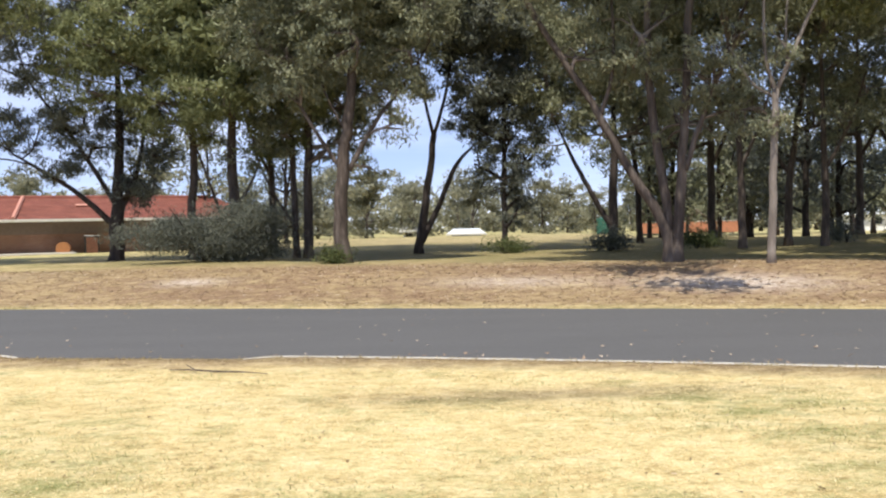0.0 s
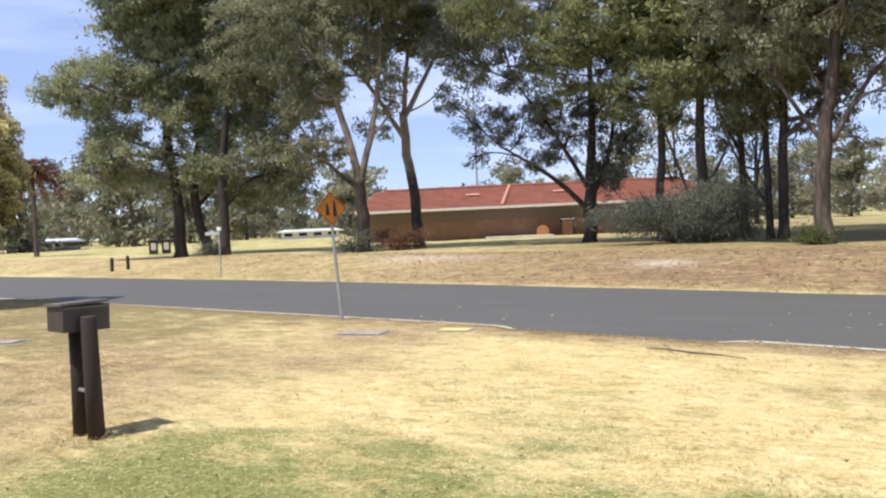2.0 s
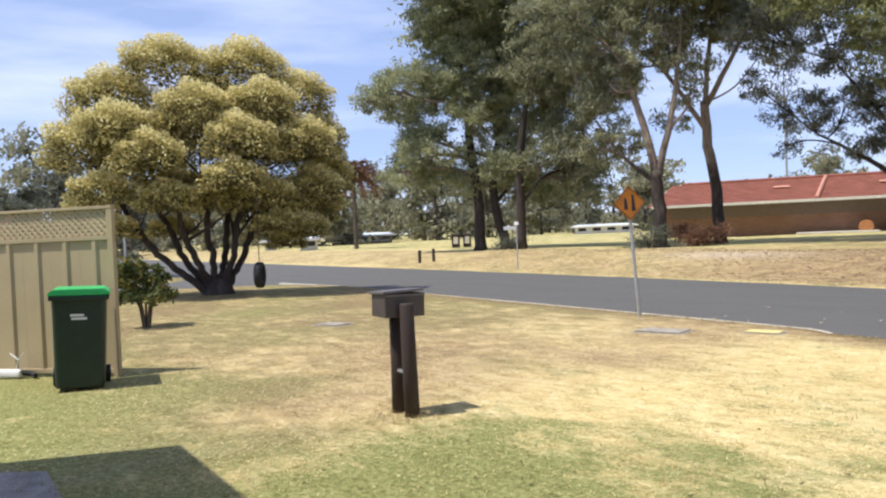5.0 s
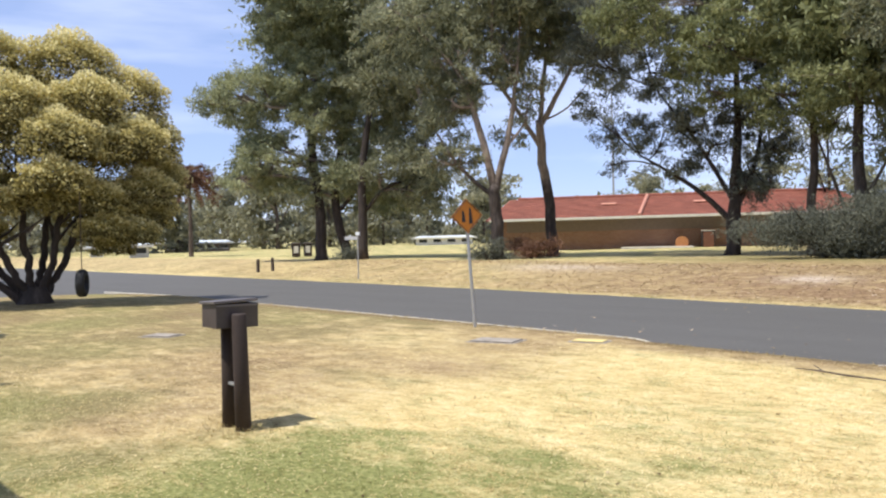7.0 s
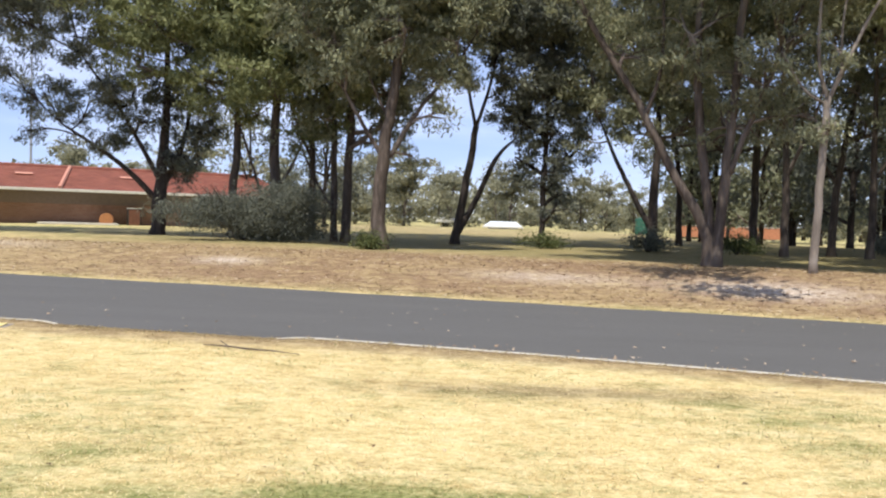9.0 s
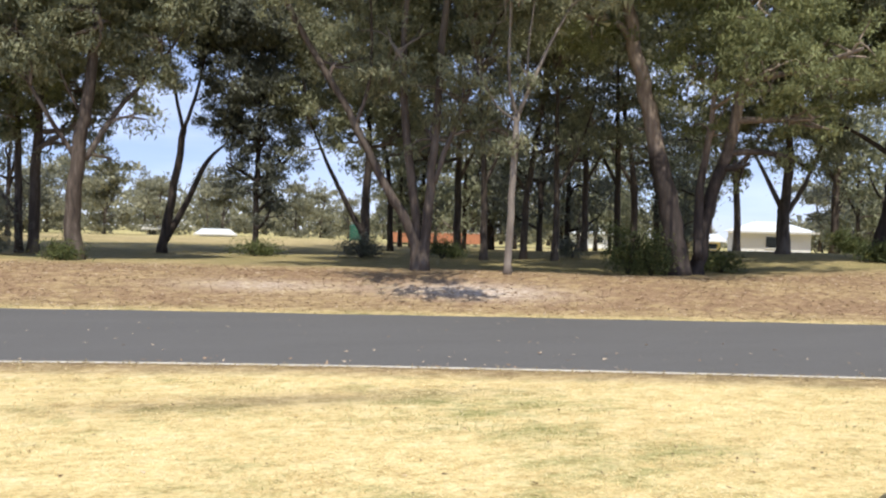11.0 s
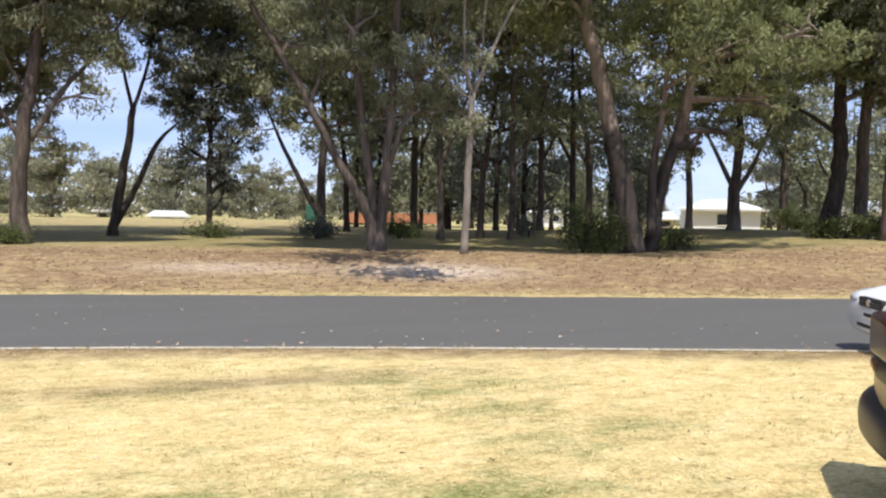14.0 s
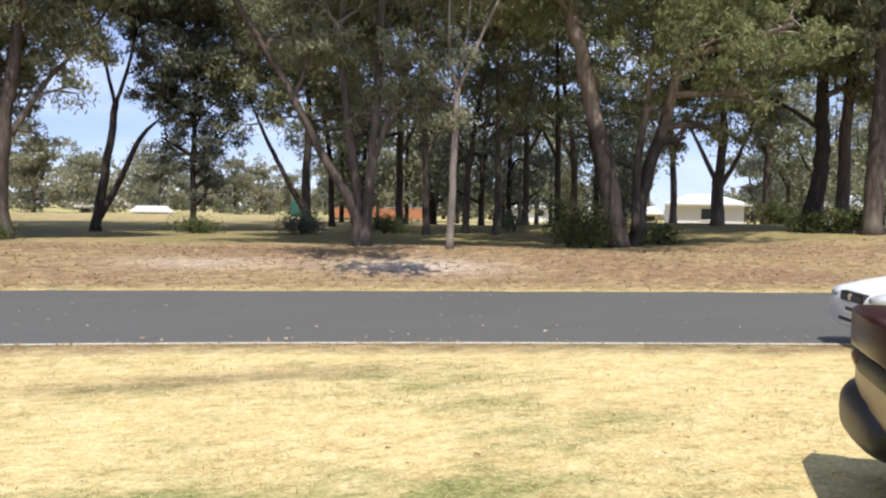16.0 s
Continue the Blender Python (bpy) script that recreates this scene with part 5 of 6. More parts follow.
def small_fittings():
    """Covers, posts and other small things about the street."""
    def cover(x, y, w, d, turn, mat, label, name="pit_cover"):
        z = float(height(x, y))
        root = thing(name, pose(x, y, z, 0, 0, turn), label, "cover")
        part("frame", boxed((-w / 2, -d / 2, -.05), (w / 2, d / 2, .006), .004), PIT_LID, root)
        part("lid", boxed((-w / 2 + .05, -d / 2 + .05, .0125), (w / 2 - .05, d / 2 - .05, .022), .004), mat, root)

    cover(-7.27, 9.36, .75, .5, 12, PIT_LID, "grey concrete pit cover set in the lawn")
    cover(-6.13, 10.01, .55, .35, 12, YELLOW_PAINT, "yellow-painted hydrant cover set in the lawn", "hydrant_cover")
    cover(-12.15, 6.94, .6, .45, 20, PIT_LID, "grey concrete pit cover set in the lawn")

    def bollard(x, y, lean):
        root = thing("bollard", pose(x, y, float(height(x, y)) - .05, 0, lean, 0), "short weathered timber post on the verge", "bollard", "timber posts on the verge")
        part("post", tube(bmesh.new(), [(0, 0, 0), (0, 0, .62), (0, 0, .68)], [.08, .078, .05], 10), OLD_TIMBER, root)

    bollard(-32.5, 23.5, 2)
    bollard(-31.95, 23.95, -1)

    x, y = -23.3, 21.5
    root = thing("street_name_sign", pose(x, y, float(height(x, y)), 0, 0, 60), "white street-name blades on a steel post", "road sign")
    part("post", rod((0, 0, -.1), (0, 0, 1.68), .025), GALV, root)
    part("blade", boxed((-.5, -.012, 1.52), (.03, .012, 1.65), .003), WHITE_PAINT, root)
    part("blade", boxed((-.012, -.35, 1.685), (.012, .3, 1.815), .003), WHITE_PAINT, root)

    for k, (az, d) in enumerate(((51.55, 54.5), (50.75, 54.8))):
        x, y, z = on_ground(az, d)
        root = thing("litter_bin", pose(x, y, z, 0, 0, az), "dark slatted park litter bin", "bin", "park litter bins")
        part("body", boxed((-.27, -.27, .05), (.27, .27, .9), .03), OLD_TIMBER, root)
        part("cap", boxed((-.31, -.31, .905), (.31, .31, .97), .02), LID_STEEL, root)
        part("panel", boxed((-.15, -.29, .3), (.15, -.272, .75)), FASCIA, root, "pale front panel")

    # tall mast beyond the hall
    root = thing("light_mast", pose(-75 * math.sin(radians(29.5)), 75 * math.cos(radians(29.5)), .4), "tall thin pale lighting mast beyond the hall", "mast")
    part("pole", rod((0, 0, 0), (0, 0, 14), .12, .06), GALV, root)
    part("lamp_head", boxed((-.5, -.15, 13.9), (.5, .15, 14.1), .03), GALV, root)

    # street lamp glimpsed past the golden tree
    root = thing("street_lamp", pose(-37.5, 11.0, .1), "thin grey street lamp post in the side street", "lamp post")
    part("pole", rod((0, 0, 0), (0, 0, 4.6), .06, .04), GALV, root)
    part("arm", tube(bmesh.new(), [(0, 0, 4.5), (.3, .3, 4.9), (.9, .9, 5.0)], [.035, .03, .03], 8), GALV, root)
    part("head", boxed((.75, .75, 4.93), (1.15, 1.0, 5.02), .02), GALV, root)

    # things against the hall's front wall
    def hall_spot(u, off):
        a = radians(29)
        bx, by = -56 * math.sin(radians(27.85)) - 9.2 * math.cos(radians(27.85)), 56 * math.cos(radians(27.85)) - 9.2 * math.sin(radians(27.85))
        return bx + u * math.cos(a) + off * math.sin(a), by + u * math.sin(a) - off * math.cos(a)

    x, y = hall_spot(11.9, .9)
    root = thing("cable_drum", pose(x, y, .42, 0, 0, 10), "round faded-orange cable drum by the hall wall", "drum")
    part("flange", rod((0, -.2, .42), (0, -.14, .42), .42, sides=20), ORANGE, root)
    part("flange", rod((0, .14, .42), (0, .2, .42), .42, sides=20), RUST, root)
    part("core", rod((0, -.139, .42), (0, .139, .42), .2), OLD_TIMBER, root)
    x, y = hall_spot(13.5, .8)
    root = thing("utility_cabinet", pose(x, y, .42, 0, 0, 29), "dark rusty steel cabinet by the hall wall", "cabinet")
    part("body", boxed((-.4, -.3, 0), (.4, .3, 1.15), .02), BLACK, root)
    part("top", boxed((-.43, -.33, 1.152), (.43, .33, 1.2), .01), FASCIA, root)
    part("door", boxed((-.33, -.318, .1), (.33, -.302, 1.08), .004), RUST, root)

    # power pole past the old gum
    root = thing("power_pole", pose(130 * math.sin(radians(35.2)), 130 * math.cos(radians(35.2)), -.1, 0, 0, -20), "brown timber power pole with a short crossarm", "pole")
    part("post", rod((0, 0, 0), (0, 0, 8.0), .17, .12), BARK, root)
    part("crossarm", boxed((-.9, -.19, 7.3), (.9, -.13, 7.45), .01), BARK, root)
    for u in (-.75, -.25, .25, .75):
        part("insulator", rod((u, -.16, 7.455), (u, -.16, 7.62), .05, .03, 8), FASCIA, root)

    # green tank far across the park
    root = thing("water_tank", pose(97 * math.sin(radians(11)), 97 * math.cos(radians(11)), .4), "dark green round tank across the park", "tank")
    part("shell", rod((0, 0, 0), (0, 0, 1.8), .85, sides=24), GREEN_PAINT, root)
    part("lid", rod((0, 0, 1.805), (0, 0, 1.95), .87, .2, sides=24), GREEN_PAINT, root)

    # white garden tap stand lying by the fence
    root = thing("sprinkler", pose(-10.73, 1.86, .13, 0, 0, 40), "white plastic garden sprinkler lying by the fence", "sprinkler")
    part("base", boxed((-.2, -.06, 0), (.14, .06, .09), .03), WHITE_PAINT, root)
    part("hose_end", tube(bmesh.new(), [(.1, 0, .06), (.25, .02, .04), (.36, -.06, .03)], [.035, .03, .025], 8), RUBBER, root)
    part("arm", tube(bmesh.new(), [(.05, 0, .1), (.09, 0, .2), (-.02, 0, .28)], [.008, .008, .008], 6), WHITE_PAINT, root)
    part("arm", tube(bmesh.new(), [(.09, 0, .2), (.16, 0, .28)], [.008, .008], 6), WHITE_PAINT, root)

    # fallen branch at the drive's edge
    root = thing("fallen_branch", pose(-2.5, 8.85, float(height(-2.5, 8.85)) + .012, 0, 0, -14), "thin dark fallen branch on the lawn", "branch")
    part("stick", tube(bmesh.new(), [(-.6, .1, .01), (-.3, .02, .03), (0, .03, .015), (.35, -.04, .03), (.62, .0, .01)], [.005, .009, .011, .008, .004], 7), BARK, root)
    part("twig", tube(bmesh.new(), [(-.25, .03, .03), (-.45, .2, .05), (-.5, .3, .02)], [.006, .005, .003], 5), BARK, root)


small_fittings()


def croton():
    """A small garden bush on bare stems, with yellow and green leaves."""
    rng = np.random.default_rng(401)
    x, y, z = -14.96, 4.74, float(height(-14.96, 4.74))
    root = thing("garden_bush", pose(x, y, z, 0, 0, 73), "small garden bush with yellow-green variegated leaves", "shrub")
    for k in range(5):
        a = k * 1.256 + .3
        part("stem", tube(bmesh.new(), [(.04 * math.cos(a), .04 * math.sin(a), -.05), (.1 * math.cos(a), .1 * math.sin(a), .35), (.28 * math.cos(a), .28 * math.sin(a), .85)], [.028, .022, .01], 7), BARK, root)
    blobs = [(0, 0, .8, .42, .36, 1), (-.22, 0, .98, .3, .26, 1), (.2, .05, .92, .32, .3, 1), (0, -.2, .62, .3, .22, 1), (.1, .2, .7, .34, .26, 1), (-.1, .1, 1.1, .25, .18, 1), (.28, -.1, .66, .22, .2, 1), (-.3, .05, .7, .22, .2, 1)]
    at, tone, _ = foliage(rng, blobs, 7000, .07, .3)
    me = leaf_mesh("foliage", at, .12, tone ** .8, rng, .45, droop=0)
    me.materials.append(LEAF_CROTON)
    new("foliage", me).parent = root


croton()


def palm(x, y, h, label, leaf, seed, size=2.0, fronds=22):
    rng = np.random.default_rng(seed)
    root = thing("palm", pose(x, y, .3), label, "palm")
    part("trunk", tube(bmesh.new(), [(0, 0, -.1), (.05, 0, h * .5), (0, 0, h)], [.2, .15, .14], 9), BARK, root)
    at = []
    for k in range(fronds):
        a, e = rng.uniform(0, math.tau), rng.uniform(-.5, 1.1)
        for s in np.linspace(.1, 1, 26):
            drop = -.9 * s * s * size * .6
            p = np.array([math.cos(a) * math.cos(e) * s * size, math.sin(a) * math.cos(e) * s * size, h + math.sin(e) * s * size + drop])
            at += [p + rng.normal(size=3) * .09 for _ in range(5)]
    at = np.array(at)
    me = leaf_mesh("fronds", at, .42, rng.uniform(0, 1, len(at)), rng, .14, droop=.8)
    me.materials.append(leaf)
    tagged(new("fronds", me), kind="stuff").parent = root


palm(-68 * math.sin(radians(58.5)), 68 * math.cos(radians(58.5)), 6.5, "palm with dry reddish-brown fronds", LEAF_DRY, 410, 2.4, 38)
palm(-45 * math.sin(radians(80.0)), 45 * math.cos(radians(80.0)), 3.4, "dark green palm behind the fence", LEAF_DARK, 411, 2.4, 26)
gum(73.47, 42, 5.5, .2, 420, "dark garden tree across the side street", LEAF_DARK, low=.15, wide_by=.28)
gum(76.94, 48, 5, .2, 421, "dark garden tree across the side street", LEAF_DARK, low=.15, wide_by=.28)


# ---- the house behind and the parked cars ----
# blotched concrete, its grey lowered to deepen the eave's shade on the path
PATH = plain("shaded_stained_concrete", (0.25, 0.23, 0.22), 0.9, vary=0.5, scale=5, relief=0.4)


def house_behind():
    root = thing("house", pose(0, 0, 0), "low house with a dark gutter whose eave shades the lawn", "house")
    eave = [(-6.46, .66), (-.9, .08), (-1.8, -8.4), (-9.7, -6.4)]
    part("roof", extrude_outline(eave, .16, "z"), ROOF_TILE, root).location = (0, 0, 3.3)
    hip = bmesh.new()
    lo = [hip.verts.new((x, y, 3.465)) for x, y in eave]
    hi = [hip.verts.new((-4.6, -3.4, 4.9)), hip.verts.new((-3.2, -3.8, 4.9))]
    for f in ((lo[0], lo[1], hi[1], hi[0]), (lo[1], lo[2], hi[1]), (lo[2], lo[3], hi[0], hi[1]), (lo[3], lo[0], hi[0])):
        hip.faces.new(f)
    part("roof_slope", hip, ROOF_TILE, root)
    wall = [(-5.6, -.1), (-1.5, -.53), (-2.3, -7.8), (-8.7, -6.1)]
    part("wall", extrude_outline(wall, 3.32, "z"), BRICK, root).location = (0, 0, -.03)
    part("path", extrude_outline([(-7.6, -.6), (-6.0, 1.25), (-5.2, 1.18), (-4.9, -.15), (-5.9, -1.4)], .06, "z"), PATH, root, "grey concrete path in the shade").location = (0, 0, .085)


house_behind()

CAR_WHITE = plain("white_car_paint", (0.80, 0.80, 0.80), 0.25, vary=0.02, relief=0)
CAR_SAND = plain("sand_car_paint", (0.26, 0.185, 0.11), 0.35, vary=0.06, relief=0)
CAR_DARK = plain("dark_red_brown_paint", (0.05, 0.022, 0.018), 0.35, vary=0.08, relief=0)
BUMPER = plain("dark_grey_bumper_plastic", (0.032, 0.029, 0.032), 0.42, vary=0.1)
LAMP_RED = plain("red_lens", (0.032, 0.006, 0.006), 0.3, vary=0.1, relief=0)
LAMP_AMBER = plain("amber_lens", (0.17, 0.055, 0.022), 0.2, vary=0.1, relief=0)
LAMP_CLEAR = plain("clear_lamp_lens", (0.55, 0.57, 0.6), 0.08, vary=0.1, relief=0)
CHROME = plain("bright_metal", (0.7, 0.7, 0.72), 0.15, 1.0, vary=0.03, relief=0)


def loft(sections, ring=20, power=3.4):
    """A closed body through rounded cross-sections (y, half width, z low, z high, x shift)."""
    bm, rows = bmesh.new(), []
    for y, hw, z0, z1, dx in sections:
        row = []
        for k in range(ring):
            a = k * math.tau / ring
            c, s = math.cos(a), math.sin(a)
            row.append(bm.verts.new((dx + hw * math.copysign(abs(c) ** (2 / power), c), y, (z0 + z1) / 2 + (z1 - z0) / 2 * math.copysign(abs(s) ** (2 / power), s))))
        rows.append(row)
    for r, q in zip(rows, rows[1:]):
        for k in range(ring):
            bm.faces.new((r[k], r[(k + 1) % ring], q[(k + 1) % ring], q[k]))
    bm.faces.new(rows[0])
    bm.faces.new(rows[-1][::-1])
    bmesh.ops.recalc_face_normals(bm, faces=bm.faces)
    return bm


def wheel(root, x, y, r=.33, w=.22):
    t = part("wheel", tube(bmesh.new(), [(x - w / 2, y, r), (x - w / 2 + .03, y, r), (x + w / 2 - .03, y, r), (x + w / 2, y, r)], [r * .86, r, r, r * .86], 24), RUBBER, root, smooth=False)
    part("rim", tube(bmesh.new(), [(x - w / 2 - .006, y, r), (x + w / 2 + .006, y, r)], [r * .6, r * .6], 16), GALV, t)


def white_sedan():
    """Its own y runs from the tail (nought) to the nose (4.7)."""
    root = thing("sedan", pose(12.01, 4.95, .06, 0, 0, 62), "white sedan parked at the road's edge", "car")
    part("body", loft([(0, .7, .45, .82, 0), (.12, .82, .3, .98, 0), (.8, .88, .2, 1.0, 0), (1.5, .89, .19, .98, 0), (2.7, .89, .19, .95, 0), (3.3, .885, .19, .93, 0), (4.0, .875, .2, .85, 0), (4.4, .86, .2, .77, 0), (4.6, .83, .2, .71, 0), (4.71, .77, .23, .63, 0), (4.75, .7, .27, .57, 0)], 32, 5), CAR_WHITE, root, smooth=True)
    cabin = part("cabin", loft([(.7, .55, .85, 1.0, 0), (1.1, .66, .85, 1.3, 0), (1.6, .7, .85, 1.44, 0), (2.4, .7, .85, 1.43, 0), (3.0, .66, .85, 1.22, 0), (3.5, .6, .8, .93, 0)], 24, 3.4), DARK_GLASS, root, smooth=True)
    part("roof", loft([(1.35, .56, 1.39, 1.43, 0), (1.7, .62, 1.4, 1.47, 0), (2.3, .62, 1.4, 1.46, 0), (2.6, .58, 1.36, 1.41, 0)], 20, 3), CAR_WHITE, cabin, smooth=True)
    for s in (-1, 1):
        lamp = loft([(4.3, .16, .6, .74, s * .72), (4.5, .17, .58, .725, s * .68), (4.66, .16, .56, .69, s * .63), (4.745, .11, .57, .65, s * .57)], 14, 2.6)
        part("headlight", lamp, LAMP_CLEAR, root, "clear headlight", smooth=True)
        part("fog_lamp", rod((s * .55, 4.58, .34), (s * .55, 4.68, .34), .05), LAMP_CLEAR, root)
        mirror = part("mirror", loft([(3.0, .08, .95, 1.06, s * .98), (3.12, .07, .96, 1.05, s * .98)], 10, 2.4), CAR_WHITE, root)
        for y in (.85, 3.75):
            wheel(root, s * .78, y)
    grille = part("grille", boxed((-.34, 4.68, .54), (.34, 4.765, .655), .02), BLACK, root, "black grille")
    for z in (.56, .585, .61):
        part("bar", boxed((-.31, 4.766, z - .004), (.31, 4.772, z + .004)), LID_STEEL, grille)
    part("badge", rod((0, 4.766, .6), (0, 4.782, .6), .045, sides=16), CHROME, grille)
    part("air_intake", boxed((-.4, 4.6, .3), (.4, 4.757, .345), .012), BLACK, root)
    plate = part("number_plate", boxed((-.19, 4.756, .41), (.19, 4.77, .51), .003), WHITE_PAINT, root)
    part("bar", boxed((-.14, 4.771, .44), (.14, 4.774, .48)), BLACK, plate)


white_sedan()


def parked_wagon():
    """Its own y runs from the nose (nought) to the tail (4.6), its near side at minus x."""
    root = thing("station_wagon", pose(1.665, -0.675, .125, 0, 0, -38), "sand and dark-brown four-wheel-drive wagon parked on the lawn", "car")
    part("body", loft([(0, .72, .5, .8, 0), (.15, .82, .4, .95, 0), (1.2, .89, .38, 1.0, 0), (2.5, .9, .38, 1.0, 0), (3.9, .925, .38, 1.0, 0), (4.3, .93, .38, 1.0, 0), (4.56, .91, .42, .99, 0), (4.66, .84, .45, .95, 0)], 28, 5), CAR_SAND, root, smooth=True)
    cabin = part("cabin", loft([(1.0, .66, .96, 1.02, 0), (1.7, .7, .94, 1.4, 0), (3, .72, .94, 1.46, 0), (3.7, .71, .94, 1.42, 0), (4.3, .66, .95, 1.1, 0)], 24, 4.5), CAR_DARK, root, smooth=True)
    for y0, y1 in ((1.75, 2.6), (2.68, 3.4), (3.48, 3.8)):
        for s in (-1, 1):
            part("window", boxed((s * .715 - .012, y0, 1.03), (s * .715 + .012, y1, 1.32), .006), DARK_GLASS, cabin)
    bm = loft([(3.95, .91, .3, .54, 0), (4.02, .945, .23, .6, 0), (4.15, .965, .18, .655, 0), (4.35, .975, .165, .67, 0), (4.55, .975, .16, .675, 0), (4.68, .96, .16, .675, 0), (4.77, .93, .17, .66, 0), (4.83, .885, .19, .635, 0), (4.865, .82, .22, .59, 0), (4.88, .74, .27, .54, 0)], 48, 3.0)
    part("bumper", bm, BUMPER, root, "dark grey wraparound bumper", smooth=True)
    part("waist_band", loft([(3.2, .92, .655, .79, 0), (3.9, .937, .65, .795, 0), (4.3, .943, .65, .795, 0), (4.57, .92, .655, .79, 0), (4.68, .85, .67, .78, 0)], 36, 8), BLACK, root, "black moulded waist band", smooth=True)
    for s in (-1, 1):
        lamp = part("tail_lamp", loft([(3.3, .105, .79, .985, s * .825), (4.1, .11, .775, .992, s * .84), (4.5, .11, .77, .997, s * .835), (4.7, .1, .78, .98, s * .77)], 24, 7), LAMP_RED, root, "red tail lamp", smooth=True)
        part("indicator", loft([(4.3, .1, .69, .765, s * .848), (4.52, .1, .68, .76, s * .836), (4.69, .09, .69, .765, s * .77)], 16, 4), LAMP_AMBER, lamp, smooth=True)
        for y in (.85, 3.55):
            wheel(root, s * .76, y, .36, .24)
    part("door_line", boxed((-.868, 2.55, .5), (-.86, 2.565, 1.0)), BLACK, root)
    part("side_trim", boxed((-.885, .9, .62), (-.862, 3.1, .7), .006), BUMPER, root)


parked_wagon()


# ---- grass, leaves and litter on the ground ----
def scatter_flat(name, x, y, size, tone, material, rng, wide, tilt, lift, label):
    """Small pointed blades lying or standing about the ground, as one mass."""
    n = len(x)
    z = height(x, y)
    at = np.stack([x, y, z + lift * rng.uniform(.3, 1, n)], -1)
    a = rng.uniform(0, math.tau, n)
    e = rng.normal(0, tilt, n)
    d = np.stack([np.cos(a) * np.cos(e), np.sin(a) * np.cos(e), np.sin(np.abs(e))], -1)
    side = np.stack([-np.sin(a), np.cos(a), rng.normal(0, .25, n)], -1)
    L = (size * rng.uniform(.6, 1.4, n))[:, None]
    v = np.stack([at - side * L * wide * .5, at + side * L * wide * .5, at + d * L], 1)
    me = bpy.data.meshes.new(name)
    me.vertices.add(3 * n)
    me.vertices.foreach_set("co", v.ravel().astype(np.float32))
    me.loops.add(3 * n)
    me.loops.foreach_set("vertex_index", np.arange(3 * n, dtype=np.int32))
    me.polygons.add(n)
    me.polygons.foreach_set("loop_start", (np.arange(n) * 3).astype(np.int32))
    q = me.attributes.new("tone", "FLOAT", "FACE")
    q.data.foreach_set("value", tone.astype(np.float32))
    me.update(calc_edges=True)
    me.materials.append(material)
    return tagged(new(name, me), label, name.replace("_", " "), kind="stuff")


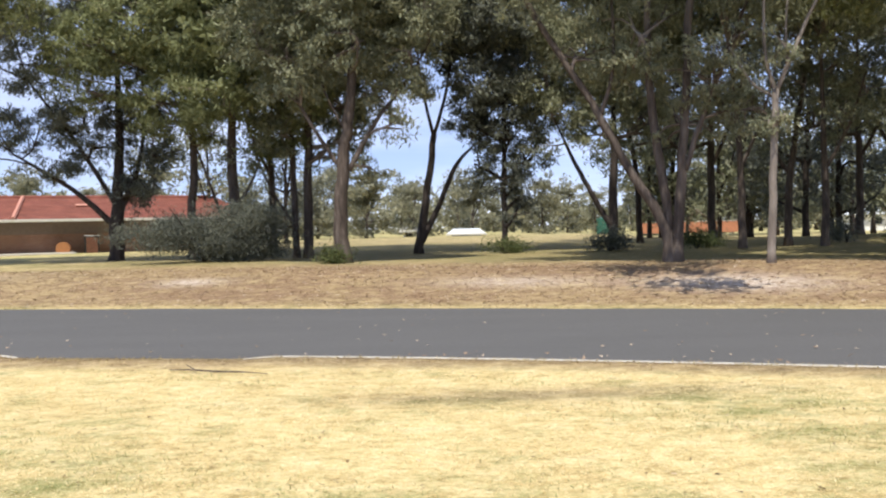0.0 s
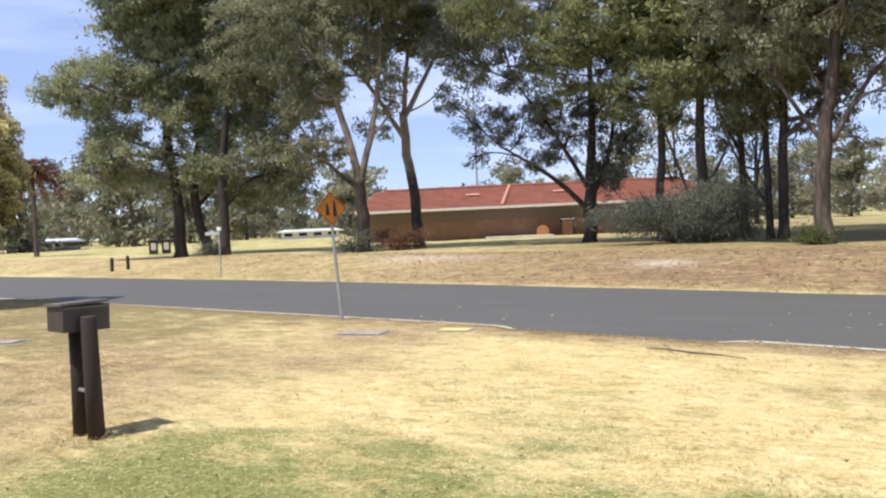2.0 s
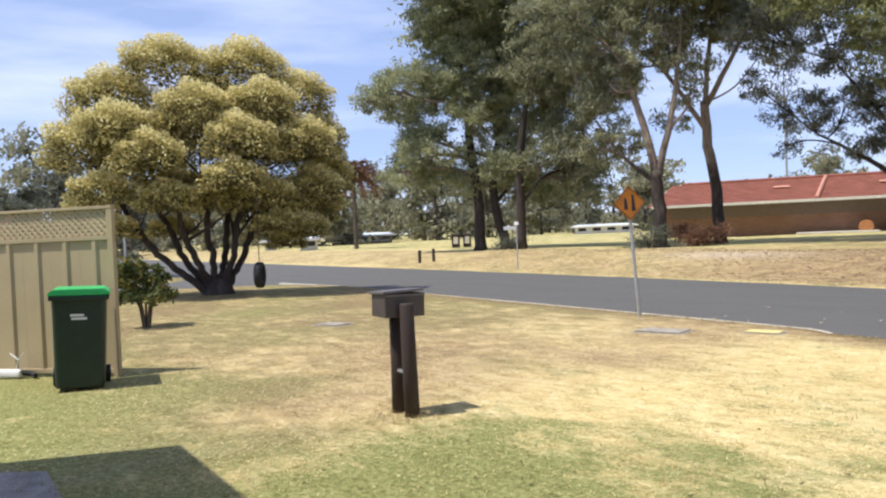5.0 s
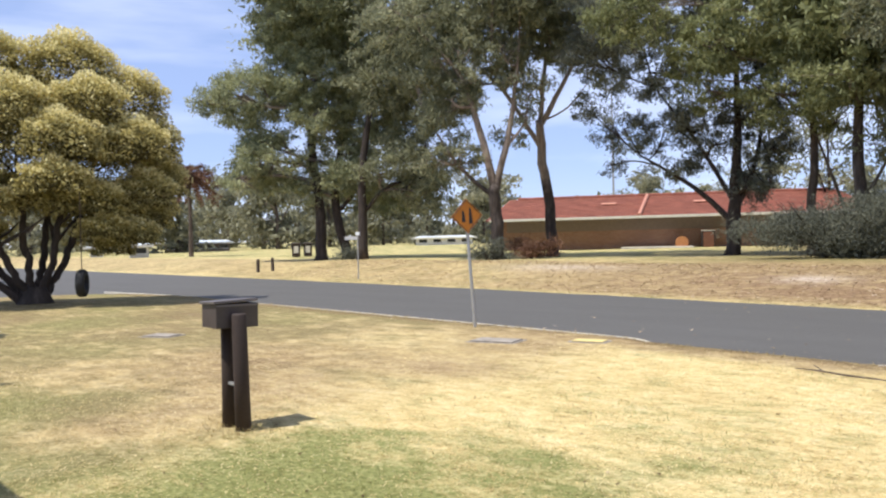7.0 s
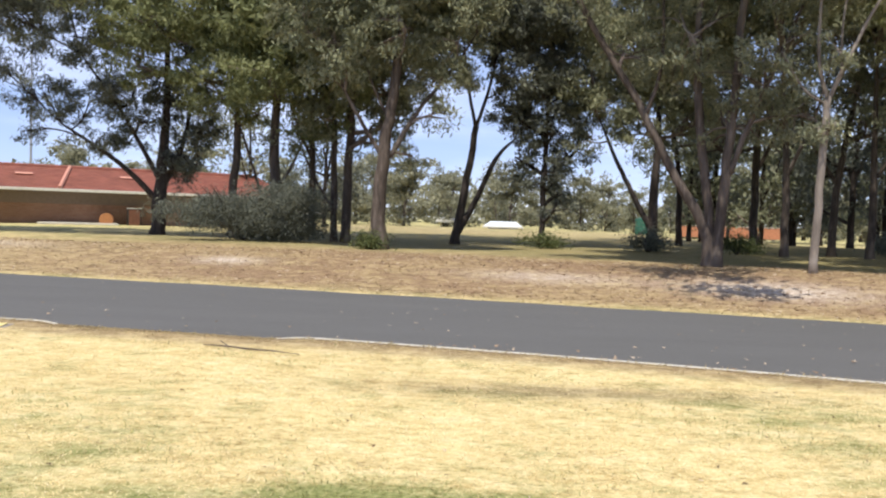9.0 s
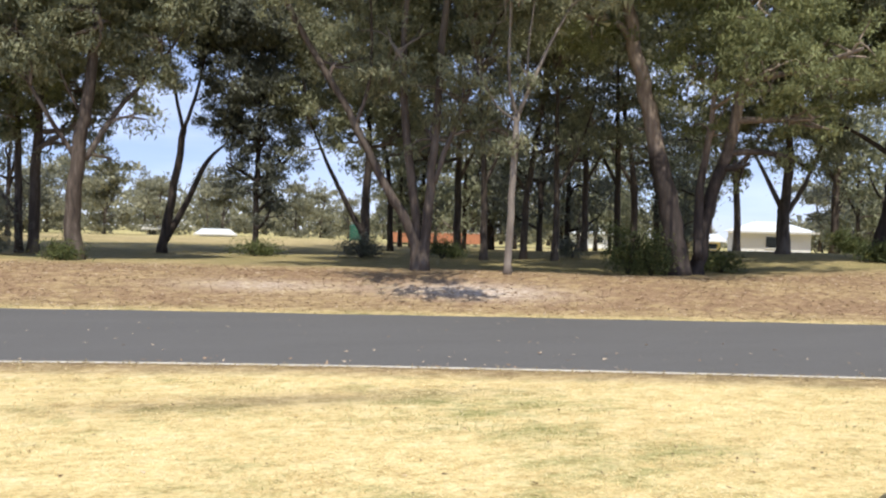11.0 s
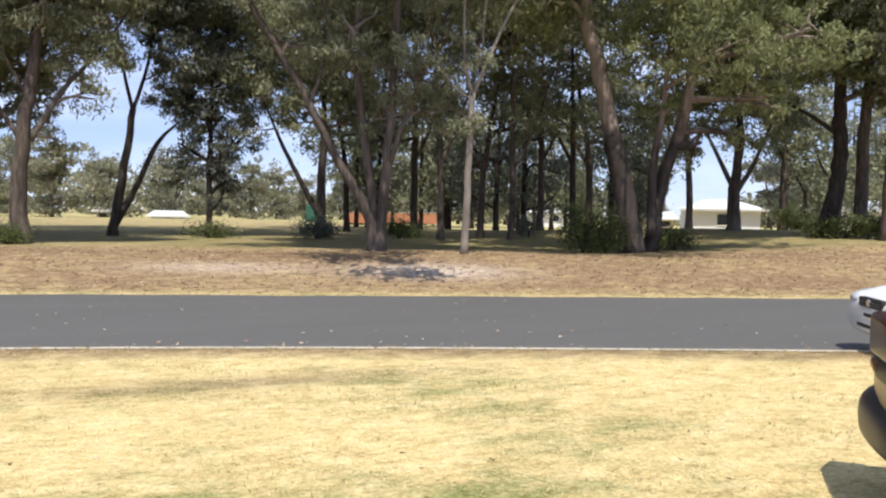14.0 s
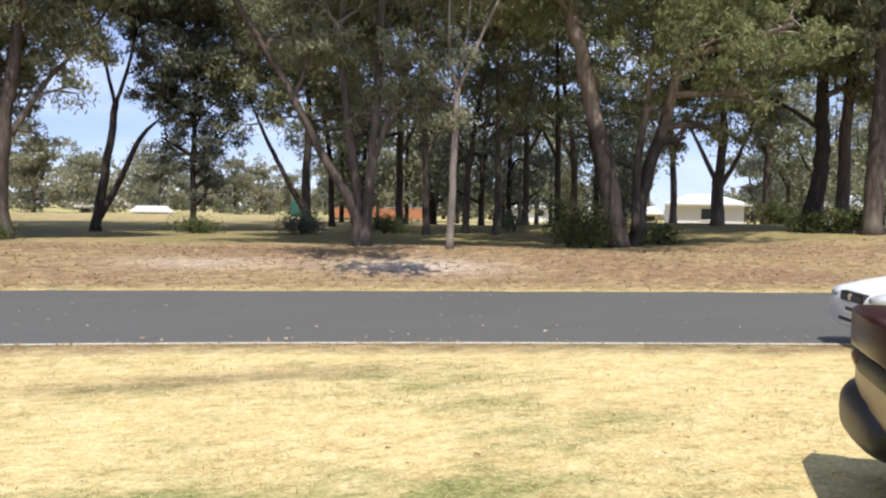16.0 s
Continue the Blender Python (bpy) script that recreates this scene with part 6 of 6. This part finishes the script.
def ground_cover():
    rng = np.random.default_rng(500)
    straw = leaf_material("straw_blade", (0.510, 0.379, 0.171), (0.836, 0.687, 0.384), (0.918, 0.799, 0.513))
    blade = leaf_material("green_blade", (0.15, 0.165, 0.05), (0.31, 0.32, 0.11), (0.50, 0.46, 0.20))
    dead = leaf_material("dead_leaf", (0.10, 0.055, 0.03), (0.30, 0.19, 0.11), (0.62, 0.50, 0.37))
    olive = leaf_material("olive_blade", (0.26, 0.195, 0.09), (0.44, 0.345, 0.165), (0.62, 0.50, 0.27))
    n = 270000
    r = np.sqrt(rng.uniform(3.2 ** 2, 11.5 ** 2, n))
    a = np.radians(rng.uniform(-52, 86, n))
    x, y = -r * np.sin(a), r * np.cos(a)
    bare = np.maximum(.85 * (y > near_edge(x) - .85), .92 * np.exp(-((x - 1.0) / 1.35) ** 2 - ((y - 7.3) / .36) ** 2))
    bare = np.maximum(bare, .97 * np.exp(-((x + 5.75) / .55) ** 4 - ((y - 1.62) / .36) ** 4))
    bare = np.maximum(bare, .72 * smooth(-3.8, -6, x) * smooth(5.4, 6.6, np.hypot(x, y)))
    bare = np.maximum(bare, .45 * (wave(x, y, .23, .7) + wave(x, y, .11, 2.7) > .25))
    ok = (y < near_edge(x) - .2) & (y > .3) & (rng.uniform(0, 1, n) > bare)
    x, y = x[ok], y[ok]
    r = np.hypot(x, y)
    patch = .5 * wave(x, y, .21, 1.3) + .5 * wave(x, y, .5, .2) + .85 * smooth(7.2, 4.9, r + .45 * wave(x, y, .5, 1.0) + .3 * wave(x, y, .23, 3.0) - .35 * smooth(-4, -6, x)) * smooth(-1.2, -4, x) + .6 * smooth(4.9, 4.2, r) + .9 * np.exp(-(x + 7.7) ** 2 - ((y - 3.3) / .7) ** 2) + .5 * np.exp(-((x - 2.3) / 1.3) ** 2 - ((y - 6.7) / .5) ** 2) + 1.3 * np.exp(-((x + .6) / .55) ** 2 - ((y - 4.2) / .45) ** 2) + rng.normal(0, .4, len(x))
    g_ = patch > .72
    scatter_flat("dry_grass", x[~g_], y[~g_], .028, np.clip(.5 + .3 * wave(x, y, .4, 3)[~g_] + rng.normal(0, .2, (~g_).sum()), 0, 1), straw, rng, .16, .35, .012, "short straw-coloured dry grass")
    scatter_flat("green_grass", x[g_], y[g_], .03, rng.uniform(0, 1, g_.sum()), blade, rng, .16, .5, .012, "short patchy olive-green grass")
    n = 2400
    x = rng.uniform(-16, 10, n)
    y = rng.uniform(2.5, 12, n)
    ok = y < near_edge(x) - .1
    scatter_flat("fallen_leaf_litter", x[ok], y[ok], .034, np.where(rng.uniform(0, 1, ok.sum()) < .9, rng.uniform(0, .45, ok.sum()) ** 1.5, 1.0), dead, rng, .4, .12, .02, "scattered brown fallen leaves on the lawn")
    n = 21000
    x = rng.uniform(-30, 26, n)
    s = rng.uniform(.5, 8, n)
    y = far_edge(x) + s
    scatter_flat("bark_litter", x, y, .08, np.clip(rng.normal(.64, .32, n), 0, 1), dead, rng, .45, .12, .012, "brown bark and leaf litter on the bank")
    n = 9000
    x = rng.uniform(-34, 26, n)
    y = far_edge(x) + rng.exponential(.5, n)
    scatter_flat("edge_grass", x, y, .055, rng.uniform(.0, 1, n), olive, rng, .2, .45, .01, "dry olive grass along the road's far edge")
    n = 9000
    x = rng.uniform(-22, 12, n)
    y = near_edge(x) - .06 - rng.exponential(.16, n)
    scatter_flat("kerb_grass", x, y, .04, rng.uniform(.0, 1, n), olive, rng, .2, .5, .01, "dry olive grass along the kerb")
    n = 420
    a = rng.uniform(0, math.tau, n)
    q = rng.uniform(.05, .3, n) ** .8
    scatter_flat('weed_tuft', -5.64 + q * np.cos(a), 3.87 + q * np.sin(a), .045, rng.uniform(0, 1, n), olive, rng, .14, .6, .02, 'dry weeds about the letterbox posts')
    n = 190
    x = rng.uniform(-8, 9, n)
    f = rng.uniform(0, 1, n) ** 2
    y = near_edge(x) + .2 + f * 5.5
    me = scatter_flat("road_debris", x, y, .052, rng.uniform(.7, 1, n), dead, rng, .6, .2, .0, "pale bits of leaf on the asphalt")
    me.location.z = .125


ground_cover()
